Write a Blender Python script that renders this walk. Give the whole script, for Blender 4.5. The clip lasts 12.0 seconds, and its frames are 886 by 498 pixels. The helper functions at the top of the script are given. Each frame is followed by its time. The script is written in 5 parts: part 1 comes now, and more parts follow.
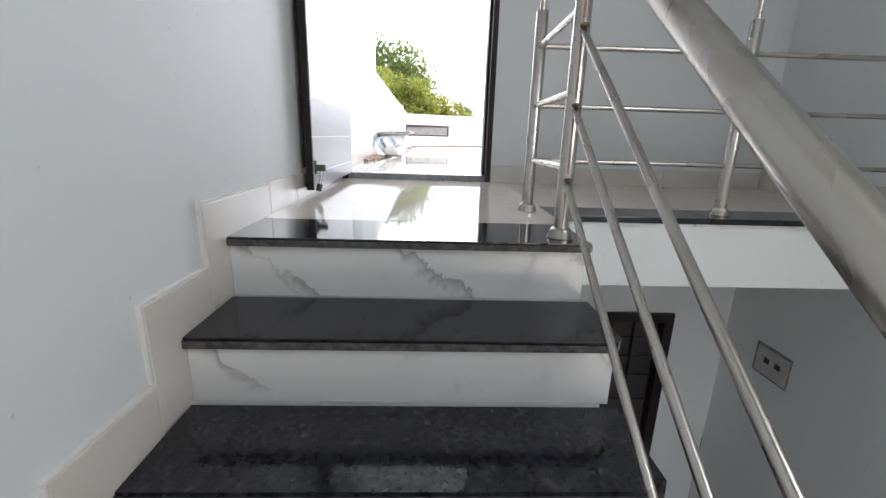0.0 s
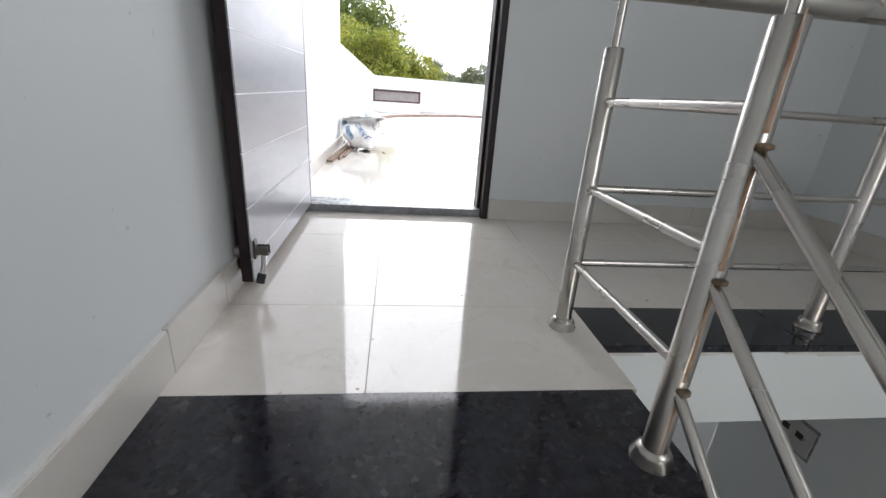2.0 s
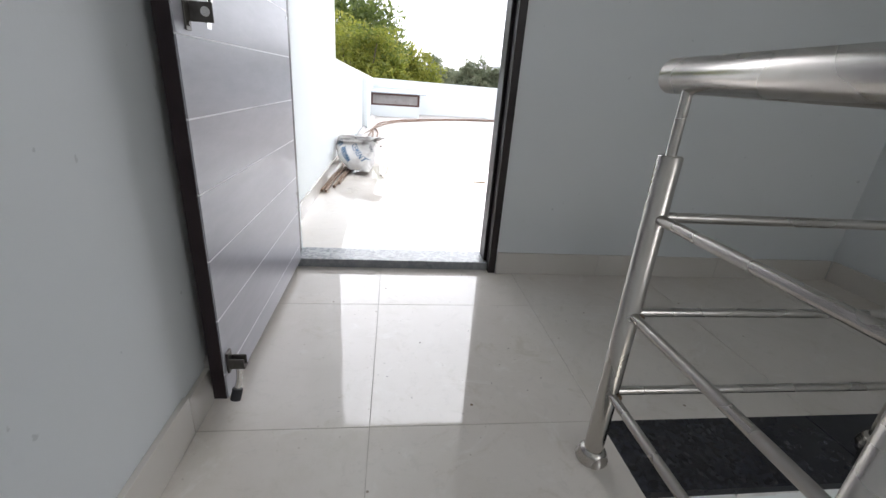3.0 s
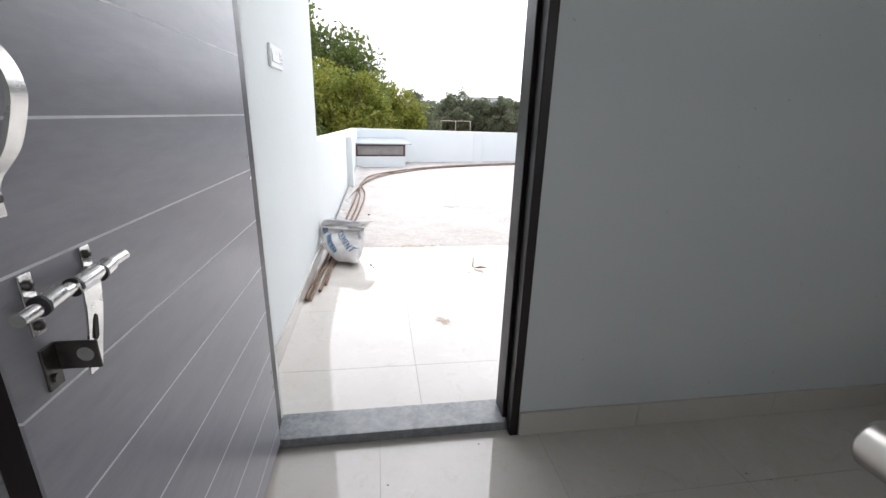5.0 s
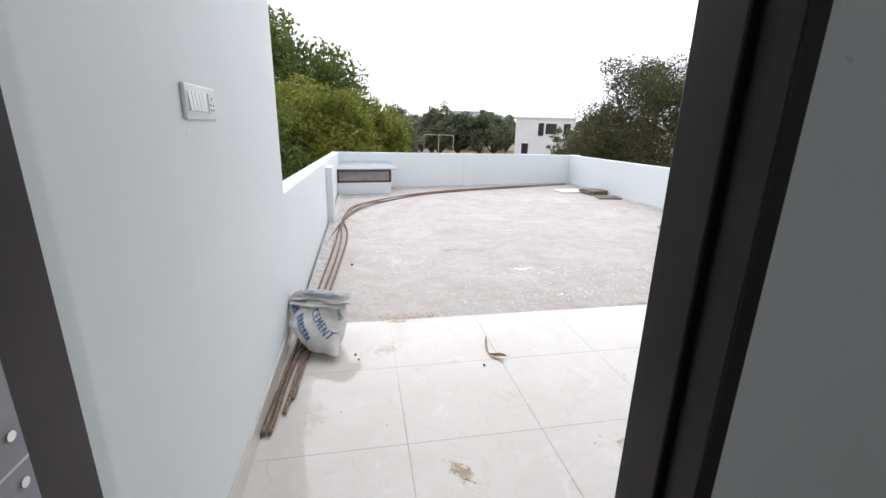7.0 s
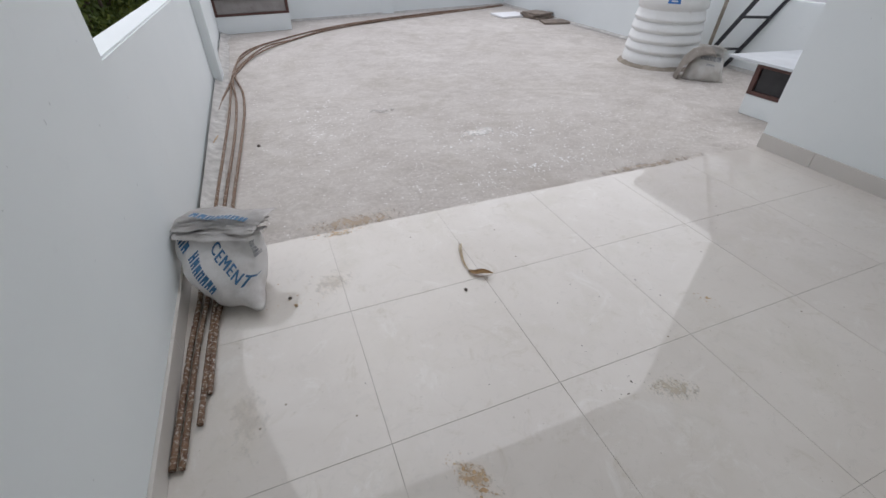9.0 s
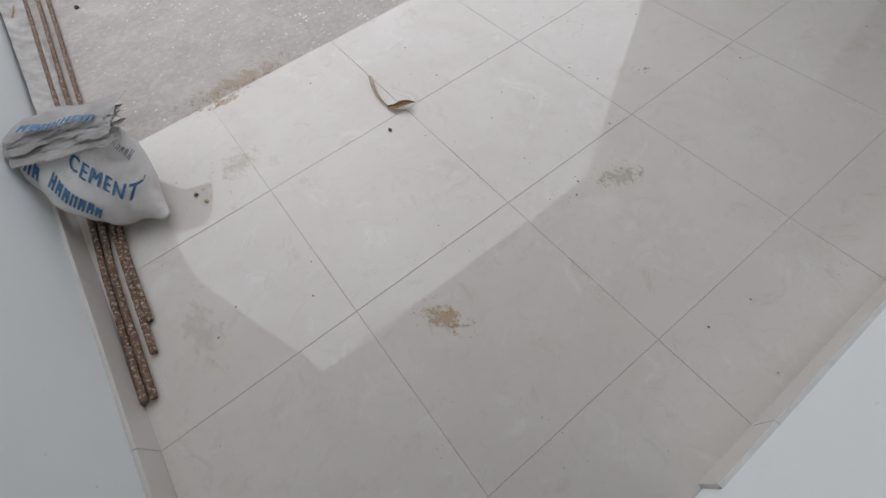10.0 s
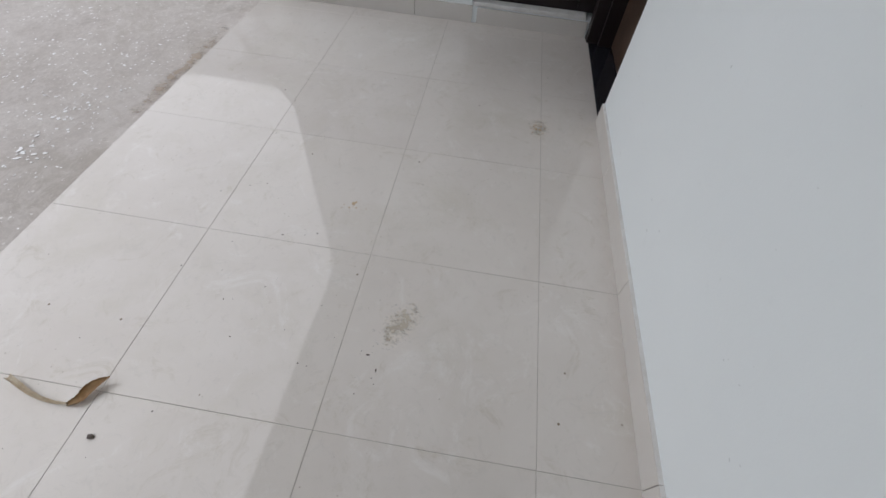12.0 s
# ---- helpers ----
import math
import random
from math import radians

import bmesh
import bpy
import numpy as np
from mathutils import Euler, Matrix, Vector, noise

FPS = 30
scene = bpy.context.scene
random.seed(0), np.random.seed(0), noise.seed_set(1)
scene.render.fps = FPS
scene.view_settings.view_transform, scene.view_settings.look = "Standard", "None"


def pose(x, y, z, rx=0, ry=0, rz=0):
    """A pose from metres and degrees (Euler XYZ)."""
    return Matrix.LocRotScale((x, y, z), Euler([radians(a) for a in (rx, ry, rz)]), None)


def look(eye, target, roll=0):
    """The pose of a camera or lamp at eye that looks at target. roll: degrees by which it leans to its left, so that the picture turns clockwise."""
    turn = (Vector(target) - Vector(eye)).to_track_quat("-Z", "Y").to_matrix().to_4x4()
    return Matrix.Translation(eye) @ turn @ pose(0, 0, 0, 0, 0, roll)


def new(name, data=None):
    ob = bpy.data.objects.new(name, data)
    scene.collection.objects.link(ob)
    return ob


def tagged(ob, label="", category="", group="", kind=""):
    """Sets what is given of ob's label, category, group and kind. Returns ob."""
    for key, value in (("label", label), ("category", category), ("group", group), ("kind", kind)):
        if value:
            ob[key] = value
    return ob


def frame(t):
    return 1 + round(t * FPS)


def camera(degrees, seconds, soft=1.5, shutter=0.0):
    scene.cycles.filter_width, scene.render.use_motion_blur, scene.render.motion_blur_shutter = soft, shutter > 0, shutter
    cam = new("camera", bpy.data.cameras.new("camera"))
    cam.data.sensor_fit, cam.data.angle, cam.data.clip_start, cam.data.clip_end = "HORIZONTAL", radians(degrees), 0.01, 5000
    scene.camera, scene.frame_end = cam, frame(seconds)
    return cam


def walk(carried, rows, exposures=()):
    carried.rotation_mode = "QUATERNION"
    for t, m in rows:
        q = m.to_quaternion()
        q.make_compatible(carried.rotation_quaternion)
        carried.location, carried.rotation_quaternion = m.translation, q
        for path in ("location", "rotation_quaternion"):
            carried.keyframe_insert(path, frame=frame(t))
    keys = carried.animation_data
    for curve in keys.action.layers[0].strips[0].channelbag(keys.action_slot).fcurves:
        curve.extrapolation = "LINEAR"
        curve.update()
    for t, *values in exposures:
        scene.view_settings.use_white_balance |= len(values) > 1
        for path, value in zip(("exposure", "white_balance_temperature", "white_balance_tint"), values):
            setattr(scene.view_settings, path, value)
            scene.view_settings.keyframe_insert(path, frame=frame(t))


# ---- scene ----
cam = camera(93.0, 12.0)
PATH = [
    (0, (-0.029, -4.855, 0.239), (0.044, -2.925, -0.281), 1.7),
    (0.5, (-0.094, -4.671, 0.273), (-0.017, -2.742, -0.247), 2.1),
    (1, (-0.123, -4.515, 0.404), (0.049, -2.604, -0.162), 2.8),
    (1.5, (-0.099, -4.341, 0.479), (0.14, -2.466, -0.175), 3.6),
    (2, (-0.116, -4.22, 0.553), (0.124, -2.364, -0.154), 4.1),
    (2.5, (-0.144, -4.079, 0.691), (0.066, -2.229, -0.039), 3.9),
    (3, (-0.124, -3.945, 0.75), (0.124, -2.1, 0.019), 4.3),
    (3.2, (-0.109, -3.899, 0.815), (0.154, -2.058, 0.079), 4.7),
    (4.8, (-0.163, -3.555, 1.101), (0.126, -1.679, 0.47), 2.3),
    (5, (-0.15, -3.484, 1.103), (0.146, -1.601, 0.496), 1.7),
    (5.5, (-0.121, -3.29, 1.226), (0.131, -1.394, 0.64), 1.2),
    (6, (-0.131, -3.136, 1.255), (0.051, -1.229, 0.682), 0.8),
    (6.5, (-0.162, -2.899, 1.289), (0.123, -0.996, 0.741), 1.7),
    (6.7, (-0.157, -2.81, 1.286), (0.193, -0.917, 0.744), 2.1),
    (8.3, (-0.149, -2.077, 1.26), (0.259, -0.267, 0.513), -1.3),
    (8.5, (-0.143, -2.007, 1.278), (0.388, -0.262, 0.458), -2.3),
    (8.7, (-0.128, -1.947, 1.268), (0.477, -0.286, 0.334), -0.9),
    (9, (-0.108, -1.868, 1.239), (0.492, -0.388, 0.036), 0.6),
    (9.5, (-0.057, -1.813, 1.161), (0.442, -0.72, -0.438), -4.7),
    (10, (0.012, -1.78, 1.155), (0.49, -0.907, -0.58), -10.2),
    (10.5, (0.131, -1.767, 1.16), (0.81, -0.999, -0.557), -12.8),
    (11, (0.211, -1.678, 1.181), (1.101, -1.175, -0.538), -4.5),
    (11.5, (0.246, -1.544, 1.215), (1.357, -1.394, -0.441), 5.5),
    (12, (0.336, -1.517, 1.202), (1.572, -1.428, -0.368), 5.9),
]
EXPOSURES = [(0.0, 2.45), (0.5, 2.32), (1.5, 2.25), (2.5, 1.98), (3.2, 1.79), (4.8, 1.45), (5.5, 1.29), (6.7, 1.03), (8.3, 0.34), (9.5, 0.24), (12.0, 0.21)]
walk(cam, [(t, look(eye, target, roll)) for t, eye, target, roll in PATH], EXPOSURES)

# ---- light ----
world = bpy.data.worlds.new("world")
scene.world = world
world.use_nodes = True
wn = world.node_tree
wn.nodes.clear()
SUN_EL, SUN_ROT = 52.0, 12.0
sky = wn.nodes.new("ShaderNodeTexSky")
sky.sky_type, sky.sun_disc = "NISHITA", False
sky.sun_elevation, sky.sun_rotation = radians(SUN_EL), radians(SUN_ROT)
sky.air_density, sky.dust_density = 1.0, 1.2
hazy = wn.nodes.new("ShaderNodeHueSaturation")
hazy.inputs["Saturation"].default_value = 0.22
wbg = wn.nodes.new("ShaderNodeBackground")
wbg.inputs["Strength"].default_value = 0.15
cloud = wn.nodes.new("ShaderNodeMix")   # an even layer of high cloud over the sky
cloud.data_type = "RGBA"
cloud.inputs[0].default_value = 0.72
glow_dir = wn.nodes.new("ShaderNodeVectorMath")   # brighter where the veiled sun stands
glow_dir.operation = "DOT_PRODUCT"
glow_dir.inputs[1].default_value = (math.sin(radians(SUN_ROT)) * math.cos(radians(SUN_EL)), math.cos(radians(SUN_ROT)) * math.cos(radians(SUN_EL)), math.sin(radians(SUN_EL)))
wco = wn.nodes.new("ShaderNodeTexCoord")
wn.links.new(wco.outputs["Generated"], glow_dir.inputs[0])
glow = wn.nodes.new("ShaderNodeMapRange")
glow.interpolation_type = "SMOOTHSTEP"
glow.inputs["From Min"].default_value, glow.inputs["From Max"].default_value = -0.3, 1.15
glow.inputs["To Min"].default_value, glow.inputs["To Max"].default_value = 4.2, 5.7
wn.links.new(glow_dir.outputs["Value"], glow.inputs["Value"])
tint = wn.nodes.new("ShaderNodeVectorMath")
tint.operation = "SCALE"
tint.inputs[0].default_value = (0.958, 0.99, 1.135)
wn.links.new(glow.outputs["Result"], tint.inputs["Scale"])
wn.links.new(tint.outputs[0], cloud.inputs[7])
wout = wn.nodes.new("ShaderNodeOutputWorld")
wn.links.new(sky.outputs["Color"], hazy.inputs["Color"])
wn.links.new(hazy.outputs["Color"], cloud.inputs[6])
wn.links.new(cloud.outputs[2], wbg.inputs["Color"])
wn.links.new(wbg.outputs[0], wout.inputs["Surface"])

sun = new("sun", bpy.data.lights.new("sun", "SUN"))
sun.data.energy, sun.data.angle, sun.data.color = 0.75, radians(85), (1.0, 0.98, 0.96)
az = radians(SUN_ROT)
sun.matrix_world = look((math.sin(az) * 20, math.cos(az) * 20, 20 * math.tan(radians(SUN_EL))), (0, 0, 0))

# daylight of the stair window, in its opening
win_lamp = new("stair_window_light", bpy.data.lights.new("stair_window_light", "AREA"))
win_lamp.data.shape, win_lamp.data.size, win_lamp.data.size_y = "RECTANGLE", 1.4, 1.4
win_lamp.data.energy, win_lamp.data.color = 6.0, (1.0, 0.985, 0.97)
win_lamp.matrix_world = look((2.06, -6.15, 1.65), (0.0, -6.0, 1.5))


low_lamp = new("lower_window_light", bpy.data.lights.new("lower_window_light", "AREA"))
low_lamp.data.shape, low_lamp.data.size, low_lamp.data.size_y = "RECTANGLE", 1.4, 1.5
low_lamp.data.energy, low_lamp.data.color = 3.4, (1.0, 0.985, 0.97)
low_lamp.matrix_world = look((1.2, -7.03, -1.4), (1.4, -5.0, -1.45))

# ---- materials ----
class Nodes:
    """A short way to write node materials."""

    def __init__(self, name):
        self.mat = bpy.data.materials.new(name)
        self.mat.use_nodes = True
        self.t = self.mat.node_tree
        self.p = self.t.nodes["Principled BSDF"]
        self.co = self.t.nodes.new("ShaderNodeTexCoord").outputs["Object"]

    def add(self, kind, **values):
        n = self.t.nodes.new(kind)
        for k, v in values.items():
            n.inputs[k.replace("_", " ")].default_value = v
        return n

    def link(self, a, b):
        self.t.links.new(a, b)

    def noise(self, scale, detail=4.0, rough=0.6, co=None, distortion=0.0):
        n = self.add("ShaderNodeTexNoise", Scale=scale, Detail=detail, Roughness=rough, Distortion=distortion)
        self.link(co or self.co, n.inputs["Vector"])
        return n.outputs["Fac"]

    def ramp(self, fac, stops):
        r = self.t.nodes.new("ShaderNodeValToRGB")
        e = r.color_ramp.elements
        while len(e) < len(stops):
            e.new(0.5)
        for el, (pos, col) in zip(e, stops):
            el.position = pos
            el.color = (*col, 1) if isinstance(col, tuple) else (col, col, col, 1)
        self.link(fac, r.inputs["Fac"])
        return r.outputs["Color"]

    def mix(self, fac, a, b, mode="MIX"):
        m = self.t.nodes.new("ShaderNodeMix")
        m.data_type, m.blend_type = "RGBA", mode
        for sock, v in ((m.inputs[0], fac), (m.inputs[6], a), (m.inputs[7], b)):
            if isinstance(v, (int, float)):
                sock.default_value = v
            elif isinstance(v, tuple):
                sock.default_value = (*v, 1)
            else:
                self.link(v, sock)
        return m.outputs[2]

    def scaled(self, x, y, z):
        m = self.t.nodes.new("ShaderNodeMapping")
        m.inputs["Scale"].default_value = (x, y, z)
        self.link(self.co, m.inputs["Vector"])
        return m.outputs["Vector"]

    def bump(self, height, strength, distance):
        b = self.add("ShaderNodeBump", Strength=strength, Distance=distance)
        self.link(height, b.inputs["Height"])
        self.link(b.outputs["Normal"], self.p.inputs["Normal"])

    def set(self, color=None, rough=None, metal=None, **more):
        for key, v in (("Base Color", color), ("Roughness", rough), ("Metallic", metal)):
            if v is None:
                continue
            if isinstance(v, tuple):
                self.p.inputs[key].default_value = (*v, 1)
            elif isinstance(v, (int, float)):
                self.p.inputs[key].default_value = v
            else:
                self.link(v, self.p.inputs[key])
        for k, v in more.items():
            self.p.inputs[k.replace("_", " ")].default_value = v
        return self.mat


def simple(name, c1, c2, scale, rough, r2=None, bump=0.0, bscale=60.0, metal=0.0, dist=0.002):
    n = Nodes(name)
    big = n.noise(scale, 5)
    col = n.mix(n.ramp(big, [(0.3, 0.0), (0.7, 1.0)]), c1, c2)
    fine = n.noise(bscale, 3)
    rr = n.ramp(n.noise(scale * 2.3, 4), [(0.3, rough), (0.75, rough if r2 is None else r2)])
    if bump:
        n.bump(fine, bump, dist)
    return n.set(col, rr, metal)


def painted_wall(name, c1, c2, rough):
    n = Nodes(name)
    col = n.mix(n.ramp(n.noise(0.9, 5), [(0.3, 0.0), (0.75, 1.0)]), c1, c2)
    col = n.mix(n.ramp(n.noise(9.0, 6, 0.7), [(0.62, 0.0), (0.8, 0.35)]), col, tuple(0.88 * v for v in c2))
    spots = n.ramp(n.noise(42.0, 2, 0.4), [(0.765, 0.0), (0.79, 0.5)])
    col = n.mix(spots, col, tuple(0.62 * v for v in c2))
    n.bump(n.mix(0.35, n.noise(14.0, 4), n.noise(160.0, 3)), 0.12, 0.004)
    return n.set(col, rough)


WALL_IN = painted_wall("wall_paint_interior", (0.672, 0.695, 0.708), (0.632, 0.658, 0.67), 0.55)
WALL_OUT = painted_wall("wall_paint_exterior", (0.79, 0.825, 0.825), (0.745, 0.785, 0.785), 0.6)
WALL_FAR = simple("far_wall_paint", (0.84, 0.84, 0.85), (0.77, 0.78, 0.8), 0.3, 0.8)
WALL_LILAC = simple("lilac_grey_paint", (0.79, 0.78, 0.82), (0.70, 0.70, 0.745), 0.5, 0.8, bump=0.1, bscale=30)


def tile_material():
    n = Nodes("cream_vitrified_tile")
    info = n.t.nodes.new("ShaderNodeObjectInfo")
    geo = n.t.nodes.new("ShaderNodeNewGeometry")
    pos = geo.outputs["Position"]
    col = n.mix(n.ramp(n.noise(1.7, 6, 0.62, pos, 0.8), [(0.3, 0.0), (0.72, 1.0)]), (0.625, 0.578, 0.53), (0.695, 0.653, 0.61))
    col = n.mix(n.ramp(info.outputs["Random"], [(0.0, 0.0), (1.0, 0.25)]), col, (0.74, 0.70, 0.64))
    dust = n.ramp(n.noise(2.6, 8, 0.72, pos, 0.4), [(0.52, 0.0), (0.72, 1.0)])
    col = n.mix(n.mix(0.7, (0, 0, 0), dust), col, (0.60, 0.56, 0.49))
    grime = n.ramp(n.noise(23.0, 5, 0.75, pos), [(0.68, 0.0), (0.76, 0.4)])
    col = n.mix(grime, col, (0.45, 0.41, 0.35))
    stain = n.ramp(n.noise(6.5, 7, 0.78, pos, 1.2), [(0.57, 0.0), (0.68, 0.5)])
    col = n.mix(stain, col, (0.52, 0.47, 0.39))
    crumbs = n.add("ShaderNodeTexVoronoi", Scale=11.0, Randomness=1.0)
    n.link(pos, crumbs.inputs["Vector"])
    crumb = n.mix(1.0, n.ramp(crumbs.outputs["Distance"], [(0.035, 1.0), (0.05, 0.0)]), n.ramp(n.noise(3.3, 4, 0.6, pos), [(0.5, 0.0), (0.56, 1.0)]), "MULTIPLY")
    col = n.mix(crumb, col, (0.20, 0.15, 0.10))
    chalk = n.ramp(n.noise(4.2, 9, 0.8, pos, 1.5), [(0.56, 0.0), (0.66, 0.5)])
    col = n.mix(chalk, col, (0.76, 0.735, 0.70))
    wipe = n.ramp(n.noise(11.0, 10, 0.84, pos, 2.2), [(0.55, 0.0), (0.60, 0.35), (0.66, 0.1)])
    col = n.mix(wipe, col, (0.55, 0.52, 0.48))
    grit = n.add("ShaderNodeTexVoronoi", Scale=38.0, Randomness=1.0)
    n.link(pos, grit.inputs["Vector"])
    spot = n.mix(1.0, n.ramp(grit.outputs["Distance"], [(0.05, 1.0), (0.085, 0.0)]), n.ramp(n.noise(2.1, 5, 0.7, pos), [(0.52, 0.0), (0.6, 0.8)]), "MULTIPLY")
    col = n.mix(spot, col, (0.33, 0.28, 0.22))
    rough = n.mix(dust, (0.035, 0.035, 0.035), (0.16, 0.16, 0.16))
    rough = n.mix(grime, rough, (0.5, 0.5, 0.5))
    n.bump(n.noise(5.0, 2, 0.5, pos), 0.03, 0.003)
    return n.set(col, rough, IOR=1.62)


TILE = tile_material()
GROUT = simple("tile_grout", (0.24, 0.215, 0.185), (0.54, 0.50, 0.45), 5, 0.9)
SKIRT = simple("skirting_tile", (0.58, 0.55, 0.51), (0.63, 0.60, 0.56), 2.5, 0.2, 0.26, 0.03, 30)
PLASTER = simple("white_filler", (0.72, 0.72, 0.70), (0.6, 0.59, 0.56), 20, 0.9, None, 0.5, 70)


def granite_material():
    n = Nodes("black_granite")
    cells = n.add("ShaderNodeTexVoronoi", Scale=95.0)
    n.link(n.co, cells.inputs["Vector"])
    col = n.ramp(cells.outputs["Color"], [(0.0, (0.006, 0.006, 0.008)), (0.62, (0.018, 0.018, 0.022)), (0.88, (0.03, 0.03, 0.036)), (1.0, (0.07, 0.068, 0.068))])
    clouds = n.ramp(n.noise(7.0, 6, 0.7, None, 1.2), [(0.42, 0.0), (0.7, 1.0)])
    col = n.mix(n.mix(0.6, (0, 0, 0), clouds), col, (0.016, 0.018, 0.027))
    scuff = n.ramp(n.noise(16.0, 7, 0.75, n.scaled(1, 1.7, 1)), [(0.58, 0.0), (0.70, 1.0)])
    col = n.mix(n.mix(0.07, (0, 0, 0), scuff), col, (0.16, 0.15, 0.14))
    # hazy dust film, with the sky's bluish sheen mixed into its colour
    film = n.ramp(n.noise(9.0, 9, 0.78, n.scaled(1, 1.3, 1), 1.6), [(0.47, 0.0), (0.56, 1.0), (0.64, 0.35)])
    col = n.mix(n.mix(0.2, (0, 0, 0), film), col, (0.04, 0.045, 0.065))
    spill = n.ramp(n.noise(13.0, 3, 0.5), [(0.765, 0.0), (0.785, 0.8)])
    col = n.mix(spill, col, (0.34, 0.25, 0.14))
    rough = n.mix(scuff, (0.05, 0.05, 0.05), (0.12, 0.12, 0.12))
    rough = n.mix(n.mix(0.3, (0, 0, 0), film), rough, (0.2, 0.2, 0.2))
    n.bump(n.mix(0.4, n.noise(55.0, 5, 0.7), n.noise(8.0, 4)), 0.06, 0.002)
    return n.set(col, rough, IOR=1.46)


GRANITE = granite_material()
GRANITE_CUT = simple("granite_cut_edge", (0.012, 0.012, 0.014), (0.11, 0.105, 0.10), 55, 0.45, 0.8, 0.6, 90, 0, 0.003)


def marble_material():
    n = Nodes("white_veined_marble_tile")
    info = n.t.nodes.new("ShaderNodeObjectInfo")
    shift = n.t.nodes.new("ShaderNodeVectorMath")
    shift.operation = "ADD"
    mul = n.t.nodes.new("ShaderNodeVectorMath")
    mul.operation = "SCALE"
    mul.inputs[0].default_value = (3.1, 1.7, 5.3)
    n.link(info.outputs["Random"], mul.inputs["Scale"])
    n.link(n.co, shift.inputs[0])
    n.link(mul.outputs[0], shift.inputs[1])
    dot = n.t.nodes.new("ShaderNodeVectorMath")
    dot.operation = "DOT_PRODUCT"
    dot.inputs[1].default_value = (2.3, 0.0, 3.0)
    n.link(shift.outputs[0], dot.inputs[0])

    def math_node(op, a, b):
        m = n.t.nodes.new("ShaderNodeMath")
        m.operation = op
        for sock, v in zip(m.inputs, (a, b)):
            if isinstance(v, (int, float)):
                sock.default_value = v
            else:
                n.link(v, sock)
        return m.outputs[0]

    wob = n.noise(7.0, 7, 0.62, shift.outputs[0], 0.9)
    band = math_node("FRACT", math_node("ADD", dot.outputs["Value"], math_node("MULTIPLY", wob, 0.62)), 0)
    vein = n.ramp(band, [(0.40, 0.0), (0.46, 0.5), (0.505, 0.95), (0.52, 0.0)])
    hold = n.ramp(n.noise(5.5, 4, 0.6, shift.outputs[0]), [(0.42, 0.0), (0.54, 1.0)])
    vein = n.mix(1.0, vein, hold, "MULTIPLY")
    col = n.mix(n.ramp(n.noise(1.2, 3), [(0.3, 0.0), (0.7, 1.0)]), (0.66, 0.655, 0.65), (0.60, 0.598, 0.60))
    col = n.mix(n.ramp(n.noise(5.0, 6, 0.7), [(0.5, 0.0), (0.8, 0.3)]), col, (0.54, 0.53, 0.52))
    col = n.mix(n.mix(0.9, (0, 0, 0), vein), col, (0.27, 0.26, 0.265))
    return n.set(col, 0.16, IOR=1.5)


MARBLE = marble_material()


def steel_material():
    n = Nodes("stainless_steel")
    col = n.mix(n.ramp(n.noise(5.0, 2, 0.5), [(0.4, 0.0), (0.75, 1.0)]), (0.53, 0.505, 0.475), (0.44, 0.41, 0.375))
    rough = n.ramp(n.noise(6.0, 2, 0.5), [(0.3, 0.24), (0.75, 0.32)])
    return n.set(col, rough, 1.0)


STEEL = steel_material()
DARK_STEEL = simple("dull_dark_steel", (0.09, 0.085, 0.08), (0.16, 0.15, 0.14), 40, 0.35, 0.5, 0.1, 90, 0.9)
RUST = simple("rust_run", (0.22, 0.09, 0.04), (0.36, 0.27, 0.19), 30, 0.4, 0.6, 0.2, 120, 0.3)
WELD = simple("burnt_weld", (0.10, 0.08, 0.06), (0.28, 0.2, 0.13), 90, 0.5, 0.6, 0.7, 160, 0.8)


def laminate_material():
    n = Nodes("dark_brown_laminate")
    grain = n.noise(9.0, 7, 0.65, n.scaled(1, 1, 5), 0.3)
    col = n.mix(n.ramp(grain, [(0.35, 0.0), (0.7, 1.0)]), (0.285, 0.283, 0.318), (0.345, 0.339, 0.378))
    dust = n.ramp(n.noise(3.4, 7, 0.7), [(0.5, 0.0), (0.8, 1.0)])
    col = n.mix(n.mix(0.35, (0, 0, 0), dust), col, (0.40, 0.39, 0.405))
    n.bump(grain, 0.05, 0.001)
    return n.set(col, n.mix(dust, (0.30, 0.30, 0.30), (0.40, 0.40, 0.40)), IOR=1.5)


LAMINATE = laminate_material()
INLAY = simple("white_groove_line", (0.86, 0.86, 0.88), (0.74, 0.74, 0.76), 30, 0.5)
FRAME = simple("dark_frame_paint", (0.012, 0.008, 0.009), (0.022, 0.015, 0.015), 4, 0.34, 0.46, 0.04, 60)
FRAME.node_tree.nodes["Principled BSDF"].inputs["Specular IOR Level"].default_value = 0.3
EDGE = simple("door_edge_band", (0.014, 0.009, 0.011), (0.03, 0.02, 0.022), 6, 0.35, 0.5)
EDGE.node_tree.nodes["Principled BSDF"].inputs["Specular IOR Level"].default_value = 0.25
BRASSY = simple("bright_steel_fitting", (0.75, 0.74, 0.72), (0.55, 0.54, 0.52), 30, 0.18, 0.3, 0, 60, 1.0)


